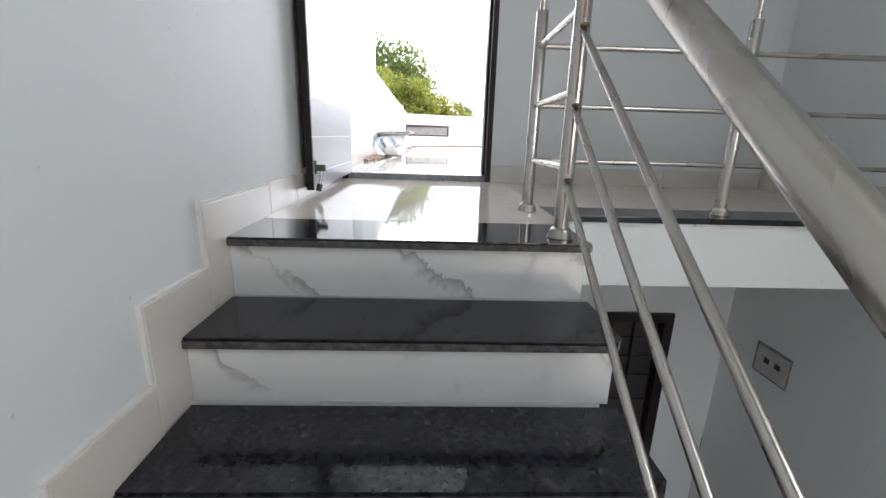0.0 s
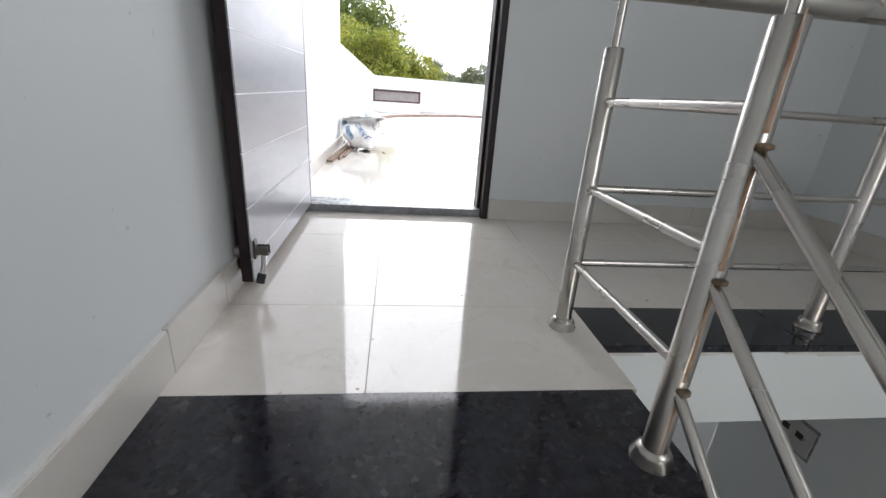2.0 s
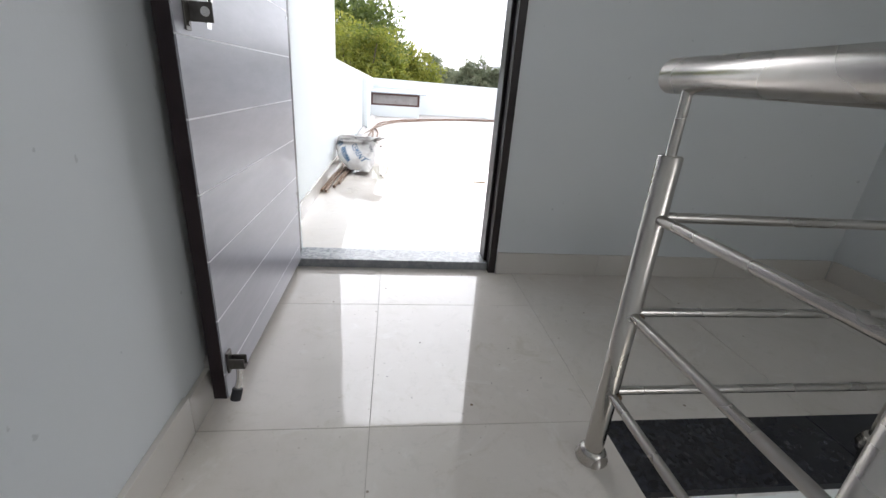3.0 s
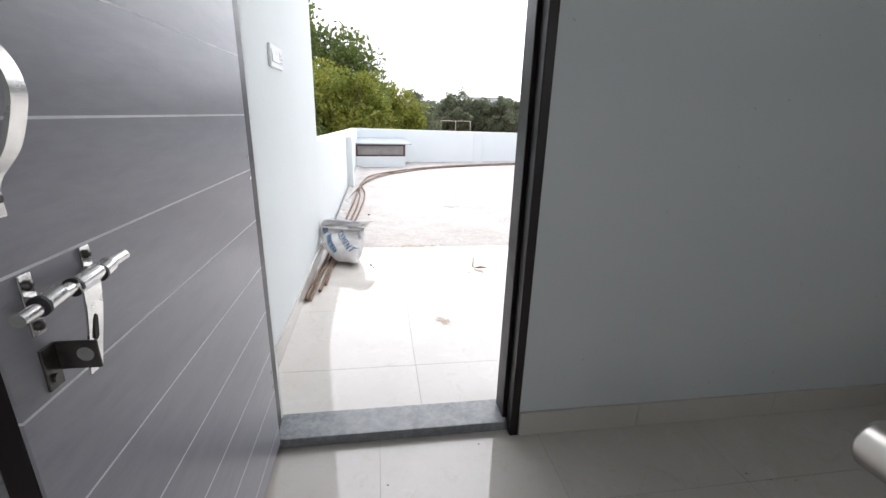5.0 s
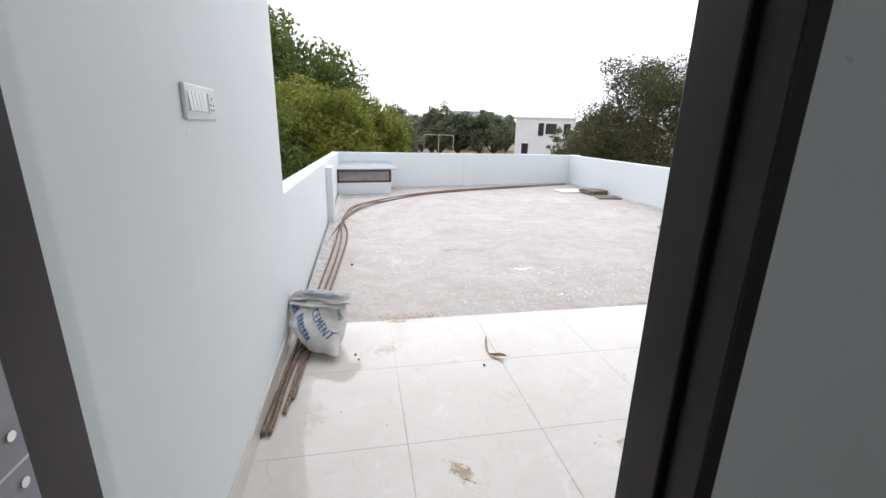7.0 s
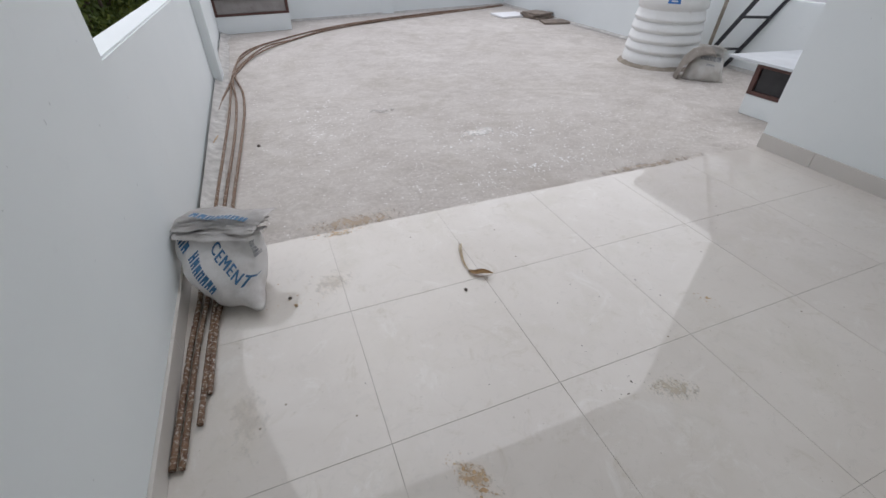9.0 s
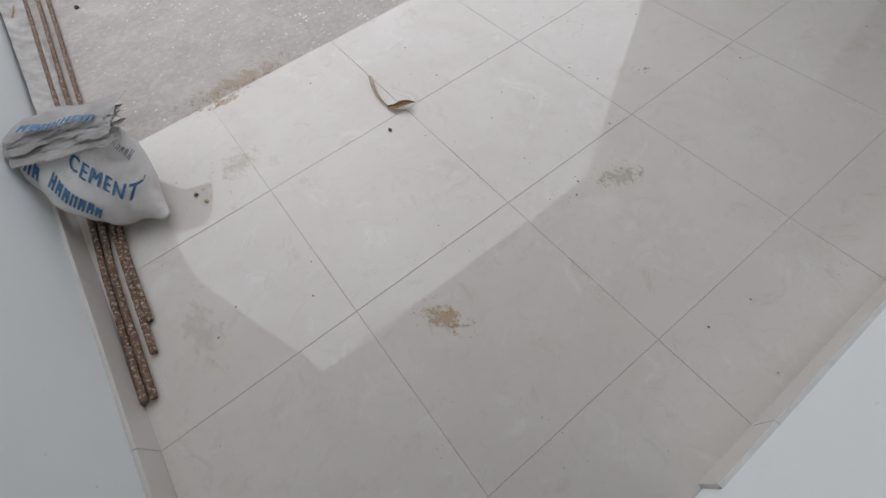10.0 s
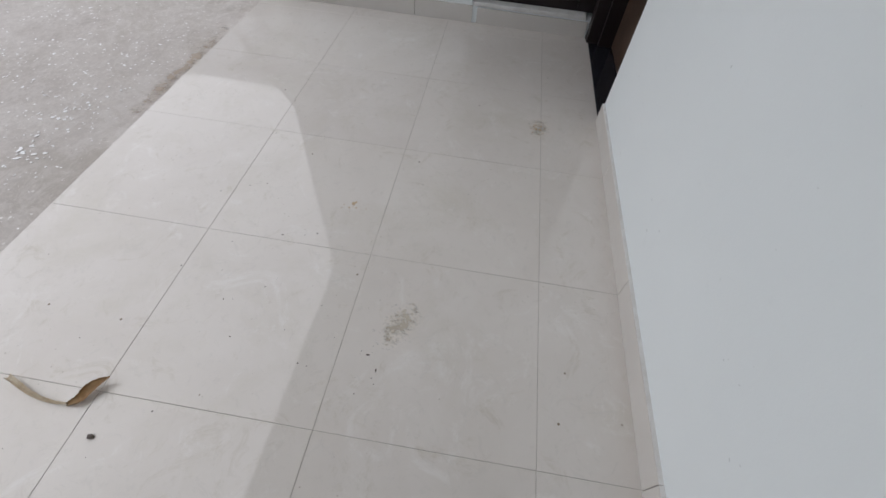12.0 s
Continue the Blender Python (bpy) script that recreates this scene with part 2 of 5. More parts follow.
def concrete_material():
    n = Nodes("rough_roof_concrete")
    col = n.mix(n.ramp(n.noise(0.55, 6, 0.65, None, 0.6), [(0.3, 0.0), (0.72, 1.0)]), (0.45, 0.412, 0.38), (0.555, 0.515, 0.482))
    col = n.mix(n.ramp(n.noise(2.8, 8, 0.75), [(0.45, 0.0), (0.66, 0.85)]), col, (0.385, 0.345, 0.315))
    pale = n.ramp(n.noise(0.9, 8, 0.76, None, 0.3), [(0.53, 0.0), (0.70, 0.6)])
    col = n.mix(pale, col, (0.70, 0.665, 0.63))
    grain = n.ramp(n.noise(38.0, 6, 0.8), [(0.46, 0.0), (0.64, 0.4)])
    col = n.mix(grain, col, (0.66, 0.62, 0.575))
    dots = n.add("ShaderNodeTexVoronoi", Scale=34.0, Randomness=1.0)
    n.link(n.co, dots.inputs["Vector"])
    fleck = n.ramp(dots.outputs["Distance"], [(0.15, 1.0), (0.20, 0.0)])
    fleck = n.mix(1.0, fleck, n.ramp(dots.outputs["Color"], [(0.55, 0.0), (0.6, 1.0)]), "MULTIPLY")
    where = n.ramp(n.noise(1.6, 6, 0.75), [(0.44, 0.0), (0.54, 1.0)])
    col = n.mix(n.mix(1.0, fleck, where, "MULTIPLY"), col, (0.88, 0.875, 0.86))
    blot = n.ramp(n.noise(1.25, 9, 0.78, None, 0.9), [(0.50, 0.0), (0.60, 0.55), (0.72, 0.3)])
    col = n.mix(blot, col, (0.385, 0.345, 0.30))
    swirl = n.ramp(n.noise(7.0, 10, 0.82, n.scaled(1.0, 1.6, 1.0), 1.1), [(0.40, 0.0), (0.50, 0.0), (0.57, 0.28), (0.66, 0.1)])
    col = n.mix(swirl, col, (0.70, 0.67, 0.64))
    pits = n.ramp(n.noise(19.0, 9, 0.84, None, 0.6), [(0.58, 0.0), (0.66, 0.4)])
    col = n.mix(pits, col, (0.30, 0.26, 0.225))
    rust = n.ramp(n.noise(1.9, 6, 0.7, n.scaled(1.0, 1.0, 1)), [(0.66, 0.0), (0.8, 0.45)])
    col = n.mix(rust, col, (0.36, 0.25, 0.16))
    n.bump(n.mix(0.5, n.noise(60.0, 5), n.noise(9.0, 4)), 0.35, 0.006)
    return n.set(col, 0.85)


CONCRETE = concrete_material()
ROUGH_CEMENT = simple("splashed_cement", (0.62, 0.6, 0.57), (0.36, 0.34, 0.32), 13, 0.95, None, 0.8, 45, 0, 0.01)


def rebar_material():
    n = Nodes("rusty_rebar")
    col = n.mix(n.ramp(n.noise(25.0, 4), [(0.35, 0.0), (0.7, 1.0)]), (0.12, 0.062, 0.036), (0.23, 0.14, 0.085))
    splash = n.ramp(n.noise(95.0, 6, 0.75), [(0.53, 0.0), (0.60, 1.0)])
    col = n.mix(splash, col, (0.56, 0.52, 0.47))
    n.bump(n.noise(90.0, 3), 0.6, 0.003)
    return n.set(col, 0.85, 0.1)


REBAR = rebar_material()


def sack_material(name, base, dirt):
    n = Nodes(name)
    w1 = n.add("ShaderNodeTexWave", Scale=120.0)
    n.link(n.co, w1.inputs["Vector"])
    w2 = n.add("ShaderNodeTexWave", Scale=120.0)
    w2.bands_direction = "Z"
    n.link(n.co, w2.inputs["Vector"])
    weave = n.mix(0.5, w1.outputs["Color"], w2.outputs["Color"])
    col = n.mix(n.ramp(n.noise(7.0, 6, 0.7), [(0.42, 0.0), (0.78, 1.0)]), base, dirt)
    n.bump(n.mix(0.7, weave, n.noise(17.0, 7, 0.7, None, 1.4)), 0.6, 0.009)
    return n.set(col, 0.62)


SACK = sack_material("woven_white_sack", (0.86, 0.835, 0.82), (0.58, 0.535, 0.505))
SACK_DUSTY = sack_material("dusty_white_sack", (0.66, 0.64, 0.61), (0.50, 0.46, 0.41))
SACK_BROWN = sack_material("dusty_woven_sack", (0.55, 0.5, 0.45), (0.38, 0.33, 0.28))
INK = simple("faded_blue_print", (0.022, 0.11, 0.26), (0.08, 0.20, 0.34), 60, 0.6)
INK_GREY = simple("grey_print", (0.24, 0.25, 0.27), (0.36, 0.36, 0.38), 60, 0.6)


def tank_material():
    n = Nodes("white_tank_plastic")
    col = n.mix(n.ramp(n.noise(2.5, 5), [(0.3, 0.0), (0.7, 1.0)]), (0.80, 0.80, 0.79), (0.70, 0.70, 0.68))
    drip = n.ramp(n.noise(16.0, 8, 0.8, n.scaled(1.0, 1.0, 0.45), 0.6), [(0.60, 0.0), (0.68, 0.6)])
    col = n.mix(drip, col, (0.50, 0.45, 0.38))
    n.bump(n.noise(30.0, 3), 0.05, 0.002)
    return n.set(col, 0.4)


TANK = tank_material()
BLUE = simple("blue_tank_lid", (0.03, 0.10, 0.36), (0.05, 0.14, 0.42), 5, 0.35)
TANK_MARK = simple("blue_tank_badge", (0.03, 0.16, 0.48), (0.04, 0.19, 0.52), 5, 0.4)
PVC = simple("white_pvc", (0.72, 0.71, 0.67), (0.5, 0.46, 0.4), 9, 0.4, 0.7)
RED = simple("red_valve", (0.45, 0.03, 0.03), (0.35, 0.03, 0.03), 9, 0.4)
BLACK_STEEL = simple("black_painted_steel", (0.012, 0.013, 0.018), (0.03, 0.03, 0.035), 8, 0.35, 0.55)
BROWN_FRAME = simple("brown_window_paint", (0.075, 0.032, 0.025), (0.11, 0.05, 0.04), 8, 0.4, 0.6)
SHEET = simple("grey_stone_slab", (0.42, 0.45, 0.46), (0.30, 0.33, 0.35), 5, 0.5, 0.75, 0.3, 40)
# darkness of holes, slots and unlit openings, given as a near-black colour
UNLIT_BLACK = simple("unlit_opening_black", (0.02, 0.018, 0.017), (0.035, 0.03, 0.028), 3, 0.6)
SWITCH = simple("white_switch_plastic", (0.80, 0.80, 0.80), (0.75, 0.76, 0.77), 12, 0.3)
GREY_PLASTIC = simple("grey_plastic", (0.22, 0.24, 0.25), (0.3, 0.32, 0.33), 12, 0.5)
STONE_BROWN = simple("brown_stone_slab", (0.26, 0.21, 0.17), (0.16, 0.13, 0.11), 14, 0.8, None, 0.4, 50)
MUD = simple("dried_cement_dirt", (0.36, 0.23, 0.12), (0.54, 0.42, 0.28), 30, 0.95, None, 0.6, 90)
DRY_LEAF = simple("dry_leaf", (0.34, 0.19, 0.075), (0.52, 0.36, 0.19), 40, 0.7, None, 0.3, 60)
PEBBLE = simple("dark_pebble", (0.07, 0.06, 0.055), (0.14, 0.11, 0.09), 60, 0.9)


DUSTY = simple("dusty_pane", (0.34, 0.32, 0.31), (0.24, 0.22, 0.21), 6, 0.25, 0.5)
DARK_PANE = simple("dark_window_pane", (0.015, 0.015, 0.018), (0.03, 0.03, 0.033), 5, 0.08, 0.2)


def leaf_material(name, c1, c2, c3):
    n = Nodes(name)
    geo = n.t.nodes.new("ShaderNodeNewGeometry")
    col = n.ramp(geo.outputs["Random Per Island"], [(0.0, c1), (0.6, c2), (1.0, c3)])
    col = n.mix(n.ramp(n.noise(0.5, 3), [(0.35, 0.0), (0.7, 0.6)]), col, c3)
    m = n.set(col, 0.6)
    tr = n.t.nodes.new("ShaderNodeBsdfTranslucent")
    mx = n.t.nodes.new("ShaderNodeMixShader")
    mx.inputs[0].default_value = 0.4
    n.link(col, tr.inputs["Color"])
    n.link(n.p.outputs[0], mx.inputs[1])
    n.link(tr.outputs[0], mx.inputs[2])
    n.link(mx.outputs[0], n.t.nodes["Material Output"].inputs["Surface"])
    return m


LEAF_DARK = leaf_material("neem_leaves", (0.055, 0.09, 0.024), (0.10, 0.145, 0.036), (0.19, 0.225, 0.05))
LEAF_LIGHT = leaf_material("fresh_leaves", (0.10, 0.14, 0.02), (0.20, 0.235, 0.032), (0.34, 0.33, 0.055))
LEAF_DRY = leaf_material("acacia_leaves", (0.05, 0.055, 0.022), (0.085, 0.085, 0.035), (0.12, 0.12, 0.055))
# distance haze is mixed into this pale grey-green leaf colour
LEAF_HAZED = leaf_material("haze_tinted_leaves", (0.10, 0.125, 0.075), (0.15, 0.175, 0.105), (0.22, 0.235, 0.15))
BARK = simple("tree_bark", (0.10, 0.075, 0.055), (0.17, 0.13, 0.10), 6, 0.9, None, 0.8, 20, 0, 0.02)
GROUND = simple("dry_grass_ground", (0.24, 0.19, 0.10), (0.30, 0.245, 0.15), 0.12, 0.95, None, 0.5, 6, 0, 0.05)
GOAL_RED = simple("red_white_pole", (0.55, 0.36, 0.32), (0.75, 0.72, 0.7), 1.4, 0.6)


# ---- mesh helpers ----
def box(bm, x0, x1, y0, y1, z0, z1, bevel=0.0):
    vs = [bm.verts.new((x, y, z)) for z in (z0, z1) for y in (y0, y1) for x in (x0, x1)]
    fs = [bm.faces.new([vs[i] for i in q]) for q in ((0, 2, 3, 1), (4, 5, 7, 6), (0, 1, 5, 4), (2, 6, 7, 3), (0, 4, 6, 2), (1, 3, 7, 5))]
    if bevel:
        edges = list({e for f in fs for e in f.edges})
        bmesh.ops.bevel(bm, geom=edges, offset=bevel, segments=2, affect="EDGES", profile=0.5)
    return bm


def boxes(*dims, bevel=0.0):
    bm = bmesh.new()
    for d in dims:
        box(bm, *d, bevel=bevel)
    return bm


def prism(poly, axis, a, b, bevel=0.0):
    """A polygon of 2D points drawn out along an axis from a to b."""
    bm = bmesh.new()

    def place(p, h):
        return {"x": (h, p[0], p[1]), "y": (p[0], h, p[1]), "z": (p[0], p[1], h)}[axis]

    lo = [bm.verts.new(place(p, a)) for p in poly]
    hi = [bm.verts.new(place(p, b)) for p in poly]
    bm.faces.new(lo)
    bm.faces.new(hi[::-1])
    for i in range(len(poly)):
        j = (i + 1) % len(poly)
        bm.faces.new((lo[j], lo[i], hi[i], hi[j]))
    bmesh.ops.recalc_face_normals(bm, faces=bm.faces)
    if bevel:
        bmesh.ops.bevel(bm, geom=list(bm.edges), offset=bevel, segments=2, affect="EDGES", profile=0.5)
    return bm


def sweep(bm, pts, r, seg=12, caps=True):
    """A round bar along points; r is one radius, or one for each point."""
    pts = [Vector(p) for p in pts]
    rs = [r] * len(pts) if isinstance(r, (int, float)) else r
    rings, side = [], None
    for i, p in enumerate(pts):
        d0 = (p - pts[i - 1]).normalized() if i else (pts[1] - p).normalized()
        d1 = (pts[i + 1] - p).normalized() if i < len(pts) - 1 else d0
        t = (d0 + d1).normalized() if (d0 + d1).length > 1e-4 else d0
        if side is None:
            side = t.orthogonal().normalized()
        side = (side - t * side.dot(t)).normalized()
        up = t.cross(side)
        rings.append([bm.verts.new(p + (side * math.cos(a) + up * math.sin(a)) * rs[i]) for a in [2 * math.pi * k / seg for k in range(seg)]])
    for a, b in zip(rings, rings[1:]):
        for k in range(seg):
            f = bm.faces.new((a[k], a[(k + 1) % seg], b[(k + 1) % seg], b[k]))
            f.smooth = True
    if caps:
        bm.faces.new([bm.verts.new(v.co) for v in rings[0][::-1]])
        bm.faces.new([bm.verts.new(v.co) for v in rings[-1]])
    return bm


def bar(a, b, r, seg=12):
    return sweep(bmesh.new(), [a, b], r, seg)


def lathe(profile, centre, seg=32):
    """Turns (radius, height) pairs about an upright axis."""
    bm = bmesh.new()
    cx, cy, cz = centre
    rings = [[bm.verts.new((cx + r * math.cos(2 * math.pi * k / seg), cy + r * math.sin(2 * math.pi * k / seg), cz + z)) for k in range(seg)] for r, z in profile]
    for a, b in zip(rings, rings[1:]):
        for k in range(seg):
            f = bm.faces.new((a[k], a[(k + 1) % seg], b[(k + 1) % seg], b[k]))
            f.smooth = True
    bm.faces.new([bm.verts.new(v.co) for v in rings[0][::-1]])
    bm.faces.new([bm.verts.new(v.co) for v in rings[-1]])
    return bm


def fillet(pts, r=0.05, n=6):
    """Rounds the corners of a polyline."""
    pts = [Vector(p) for p in pts]
    out = [pts[0]]
    for a, b, c in zip(pts, pts[1:], pts[2:]):
        p, q = b + (a - b).normalized() * r, b + (c - b).normalized() * r
        out += [p.lerp(b, i / n).lerp(b.lerp(q, i / n), i / n) for i in range(n + 1)]
    return out + [pts[-1]]


def spline(pts, n=8):
    """A smooth line through points."""
    pts = [Vector(p) for p in pts]
    ext = [pts[0] * 2 - pts[1], *pts, pts[-1] * 2 - pts[-2]]
    out = []
    for a, b, c, d in zip(ext, ext[1:], ext[2:], ext[3:]):
        for i in range(n):
            t = i / n
            out.append(0.5 * (2 * b + (c - a) * t + (2 * a - 5 * b + 4 * c - d) * t * t + (3 * b - a - 3 * c + d) * t ** 3))
    return out + [pts[-1]]


def mesh_of(bm, material, name):
    me = bpy.data.meshes.new(name)
    bm.to_mesh(me)
    bm.free()
    me.materials.append(material)
    return me


def part(name, bm, material, parent, label=""):
    ob = new(name, mesh_of(bm, material, name))
    if parent is not None:
        ob.parent = parent
        if parent.parent is None:
            ob.matrix_parent_inverse = Matrix.Translation(-parent.location)
    return tagged(ob, label)


def thing(name, at, label, category, group=""):
    return tagged(new(name), label, category, group) if at is None else tagged(place_at(new(name), at), label, category, group)


def place_at(ob, at):
    ob.location = at
    return ob


def solid(name, bm, material, label, category, group="", kind=""):
    return tagged(new(name, mesh_of(bm, material, name)), label, category, group, kind)


def structure(name, bm, material, label, category):
    return solid(name, bm, material, label, category, "", "structure")


# ---- plan ----
FLOOR = -0.03                       # landing floor; the porch floor lies at 0
XL, XR = -0.565, 2.05               # stairwell walls
YD, YO = -2.25, -2.09              # door wall, inner and outer face
YB = -7.0                           # back of the stairwell
CEIL = 2.75
BELOW = -2.95                       # floor of the storey below
NOSE, RISE, GO = -3.782, 0.165, 0.241
SX0, SX1 = -0.551, 0.43             # stair width
EDGE_Y, TREAD_Y = -3.15, -3.52      # back edges of the granite on the landing
VOID_Y = -3.355                     # front of the landing above the void
PX0, PX1 = -0.622, 3.14             # porch walls
ROOF_Z = -0.02                      # roof concrete


def skew(x):
    """The slanting far parapet's inner face."""
    return 6.665 + 0.1695 * x


# ---- stairwell shell ----
door_w, door_e, door_h = -0.575, 0.340, 2.09
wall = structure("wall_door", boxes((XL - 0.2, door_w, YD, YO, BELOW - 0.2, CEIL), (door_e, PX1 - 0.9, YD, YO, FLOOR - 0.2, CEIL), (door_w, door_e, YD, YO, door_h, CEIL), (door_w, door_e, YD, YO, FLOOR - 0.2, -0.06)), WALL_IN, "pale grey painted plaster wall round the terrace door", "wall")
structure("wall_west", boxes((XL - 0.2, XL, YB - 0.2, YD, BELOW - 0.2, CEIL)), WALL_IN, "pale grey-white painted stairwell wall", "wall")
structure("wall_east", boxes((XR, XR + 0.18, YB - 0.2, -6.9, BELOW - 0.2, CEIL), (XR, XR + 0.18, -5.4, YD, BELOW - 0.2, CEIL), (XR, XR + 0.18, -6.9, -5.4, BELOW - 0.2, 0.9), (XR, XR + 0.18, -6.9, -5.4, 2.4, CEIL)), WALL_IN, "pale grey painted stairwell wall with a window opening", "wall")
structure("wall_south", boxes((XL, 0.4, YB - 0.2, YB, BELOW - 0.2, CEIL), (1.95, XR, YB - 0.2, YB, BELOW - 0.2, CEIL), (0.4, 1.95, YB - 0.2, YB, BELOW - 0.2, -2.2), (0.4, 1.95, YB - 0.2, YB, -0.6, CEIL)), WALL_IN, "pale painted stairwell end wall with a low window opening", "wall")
structure("ceiling", boxes((XL - 0.2, PX1 - 0.9, YB - 0.2, YD, CEIL, CEIL + 0.12)), WALL_OUT, "plain white stairwell ceiling", "ceiling")
structure("floor_below", boxes((XL, XR, YB, -2.2, BELOW - 0.12, BELOW)), TILE, "cream tiled floor of the storey below", "floor")
# wall of the storey below; a near-black panel stands for its unlit doorway
structure("wall_below", boxes((1.66, XR, -2.24, -2.2, BELOW, -0.24), (XL, 0.62, -2.24, -2.2, BELOW, -0.24), (0.62, 1.66, -2.24, -2.2, -0.885, -0.24)), WALL_IN, "pale painted wall of the storey below", "wall")
low_door = tagged(place_at(new("door_below"), (1.1, -2.2, BELOW)), "dark brown wooden door frame and grille before a near-black panel for the unlit room", "door", "", "structure")
part("frame", boxes((1.60, 1.665, -2.26, -2.16, BELOW, -0.885), (0.62, 0.68, -2.26, -2.16, BELOW, -0.885), (0.68, 1.60, -2.26, -2.16, -0.95, -0.885)), FRAME, low_door)
part("leaf", boxes((0.68, 1.60, -2.18, -2.15, BELOW, -0.95)), UNLIT_BLACK, low_door)
for gx in (0.83, 0.98, 1.13, 1.28, 1.43):
    part("grille_bar", boxes((gx - 0.008, gx + 0.008, -2.215, -2.195, BELOW, -0.95)), BLACK_STEEL, low_door)
for gz in (-1.1, -1.25, -1.4, -1.6):
    part("grille_bar", boxes((0.68, 1.60, -2.195, -2.185, gz - 0.008, gz + 0.008)), BLACK_STEEL, low_door)

# landing slab with fascia
structure("landing_slab", boxes((XL, SX1 - 0.032, NOSE + 0.03, YD, -0.30, FLOOR - 0.024), (SX1 - 0.032, XR, VOID_Y + 0.012, YD, -0.30, FLOOR - 0.024)), WALL_OUT, "white painted edge of the landing slab", "slab")

# stair window behind
win = tagged(place_at(new("window_1"), (XR, -6.15, 0.9)), "brown framed stairwell window letting in daylight", "window", "", "structure")
part("window_frame", boxes((XR + 0.06, XR + 0.12, -6.9, -5.4, 0.9, 0.95), (XR + 0.06, XR + 0.12, -6.9, -5.4, 2.35, 2.4), (XR + 0.06, XR + 0.12, -6.9, -6.85, 0.95, 2.35), (XR + 0.06, XR + 0.12, -5.45, -5.4, 0.95, 2.35), (XR + 0.06, XR + 0.12, -6.17, -6.13, 0.95, 2.35)), BROWN_FRAME, win)

win = tagged(place_at(new("window_3"), (1.2, YB, -2.2)), "brown framed lower stairwell window letting in daylight", "window", "", "structure")
part("window_frame", boxes((0.4, 1.95, YB - 0.14, YB - 0.08, -2.2, -2.15), (0.4, 1.95, YB - 0.14, YB - 0.08, -0.65, -0.6), (0.4, 0.45, YB - 0.14, YB - 0.08, -2.15, -0.65), (1.9, 1.95, YB - 0.14, YB - 0.08, -2.15, -0.65)), BROWN_FRAME, win)

# ---- stairs ----
stairs = tagged(place_at(new("staircase"), (0, NOSE, BELOW)), "stair flight with black granite treads and white marble risers", "stairs", "", "structure")
NSTEP = 9
low_y = NOSE - GO * NSTEP
part("stair_core", prism([(NOSE + 0.02, -0.20)] + [p for k in range(NSTEP) for p in ((NOSE - GO * k + 0.022, -0.056 - RISE * k), (NOSE - GO * k + 0.022, -0.056 - RISE * (k + 1)))] + [(low_y + 0.02, -0.056 - RISE * NSTEP - 0.16), (NOSE + 0.3, -0.30), (NOSE + 0.3, -0.20)], "x", XL, SX1 - 0.045), WALL_OUT, stairs)
part("half_landing", boxes((XL, XR, YB, low_y + 0.02, FLOOR - RISE * NSTEP - 0.18, FLOOR - RISE * NSTEP)), TILE, stairs)
for k in range(NSTEP):
    y, z = NOSE - GO * k, FLOOR - RISE * k
    back = TREAD_Y if k == 0 else y + GO + 0.004
    x1 = SX1 - (0.012 if k else 0.018)
    bm = prism([(SX0, y), (x1 - (0.02 if k else 0), y), (x1, y + (0.03 if k else 0.01)), (x1, back), (SX0, back)], "z", z - 0.024, z)
    bmesh.ops.bevel(bm, geom=[e for e in bm.edges if all(abs(v.co.y - y) < 1e-4 for v in e.verts) and e.calc_length() > 0.3], offset=0.005, segments=2, affect="EDGES")
    tread = part("tread", bm, GRANITE, stairs)
    bm = boxes((SX0 + 0.002, x1 - 0.024, y - 0.0025, y + 0.0005, z - 0.0225, z - 0.0055))
    part("cut_edge", bm, GRANITE_CUT, tread, "rough dark cut granite edge")
    part("riser", boxes((SX0, SX1 - 0.03, y + 0.016, y + 0.028, z - RISE + 0.001, z - 0.024)), MARBLE, stairs)
    # stepped skirting tile along the wall
    y2 = (YD if k == 0 else y + GO) - 0.094 + (0.094 if k == 0 else 0)
    if k == 0:
        y2 = -3.45
    sk = part("skirting_tile", boxes((XL, SX0 - 0.001, y - 0.094, y2 - 0.0015, z - RISE, z + (0.098 if k == 0 else 0.112)), bevel=0.002), SKIRT, stairs)
    part("filler_line", boxes((XL, SX0 - 0.003, y - 0.0985, y - 0.0945, z - RISE + 0.112, z + 0.112), (XL, SX0 - 0.003, y - 0.098, y2 - 0.003, z + (0.0985 if k == 0 else 0.1125), z + (0.1025 if k == 0 else 0.1165))), PLASTER, sk, "white filler along the skirting edge")
# granite strip at the void
strip = tagged(place_at(new("landing_edge"), (1.2, VOID_Y, FLOOR)), "black granite strip edging the landing over the stair void", "trim", "", "structure")
for a, b in ((0.424, 1.02), (1.022, 1.60), (1.602, XR)):
    slab = part("granite_slab", boxes((a, b, VOID_Y, EDGE_Y - 0.001, FLOOR - 0.022, FLOOR), bevel=0.002), GRANITE, strip)
bm = bmesh.new()
rng = random.Random(4)
x = 0.45
while x < XR - 0.05:
    w = rng.uniform(0.03, 0.12)
    if rng.random() < 0.75:
        h = rng.uniform(0.005, 0.016)
        box(bm, x, x + w, VOID_Y + 0.002, VOID_Y + 0.012, FLOOR - 0.0225 - h, FLOOR - 0.0225)
    x += w
part("filler_smear", bm, PLASTER, strip, "uneven white filler under the granite")

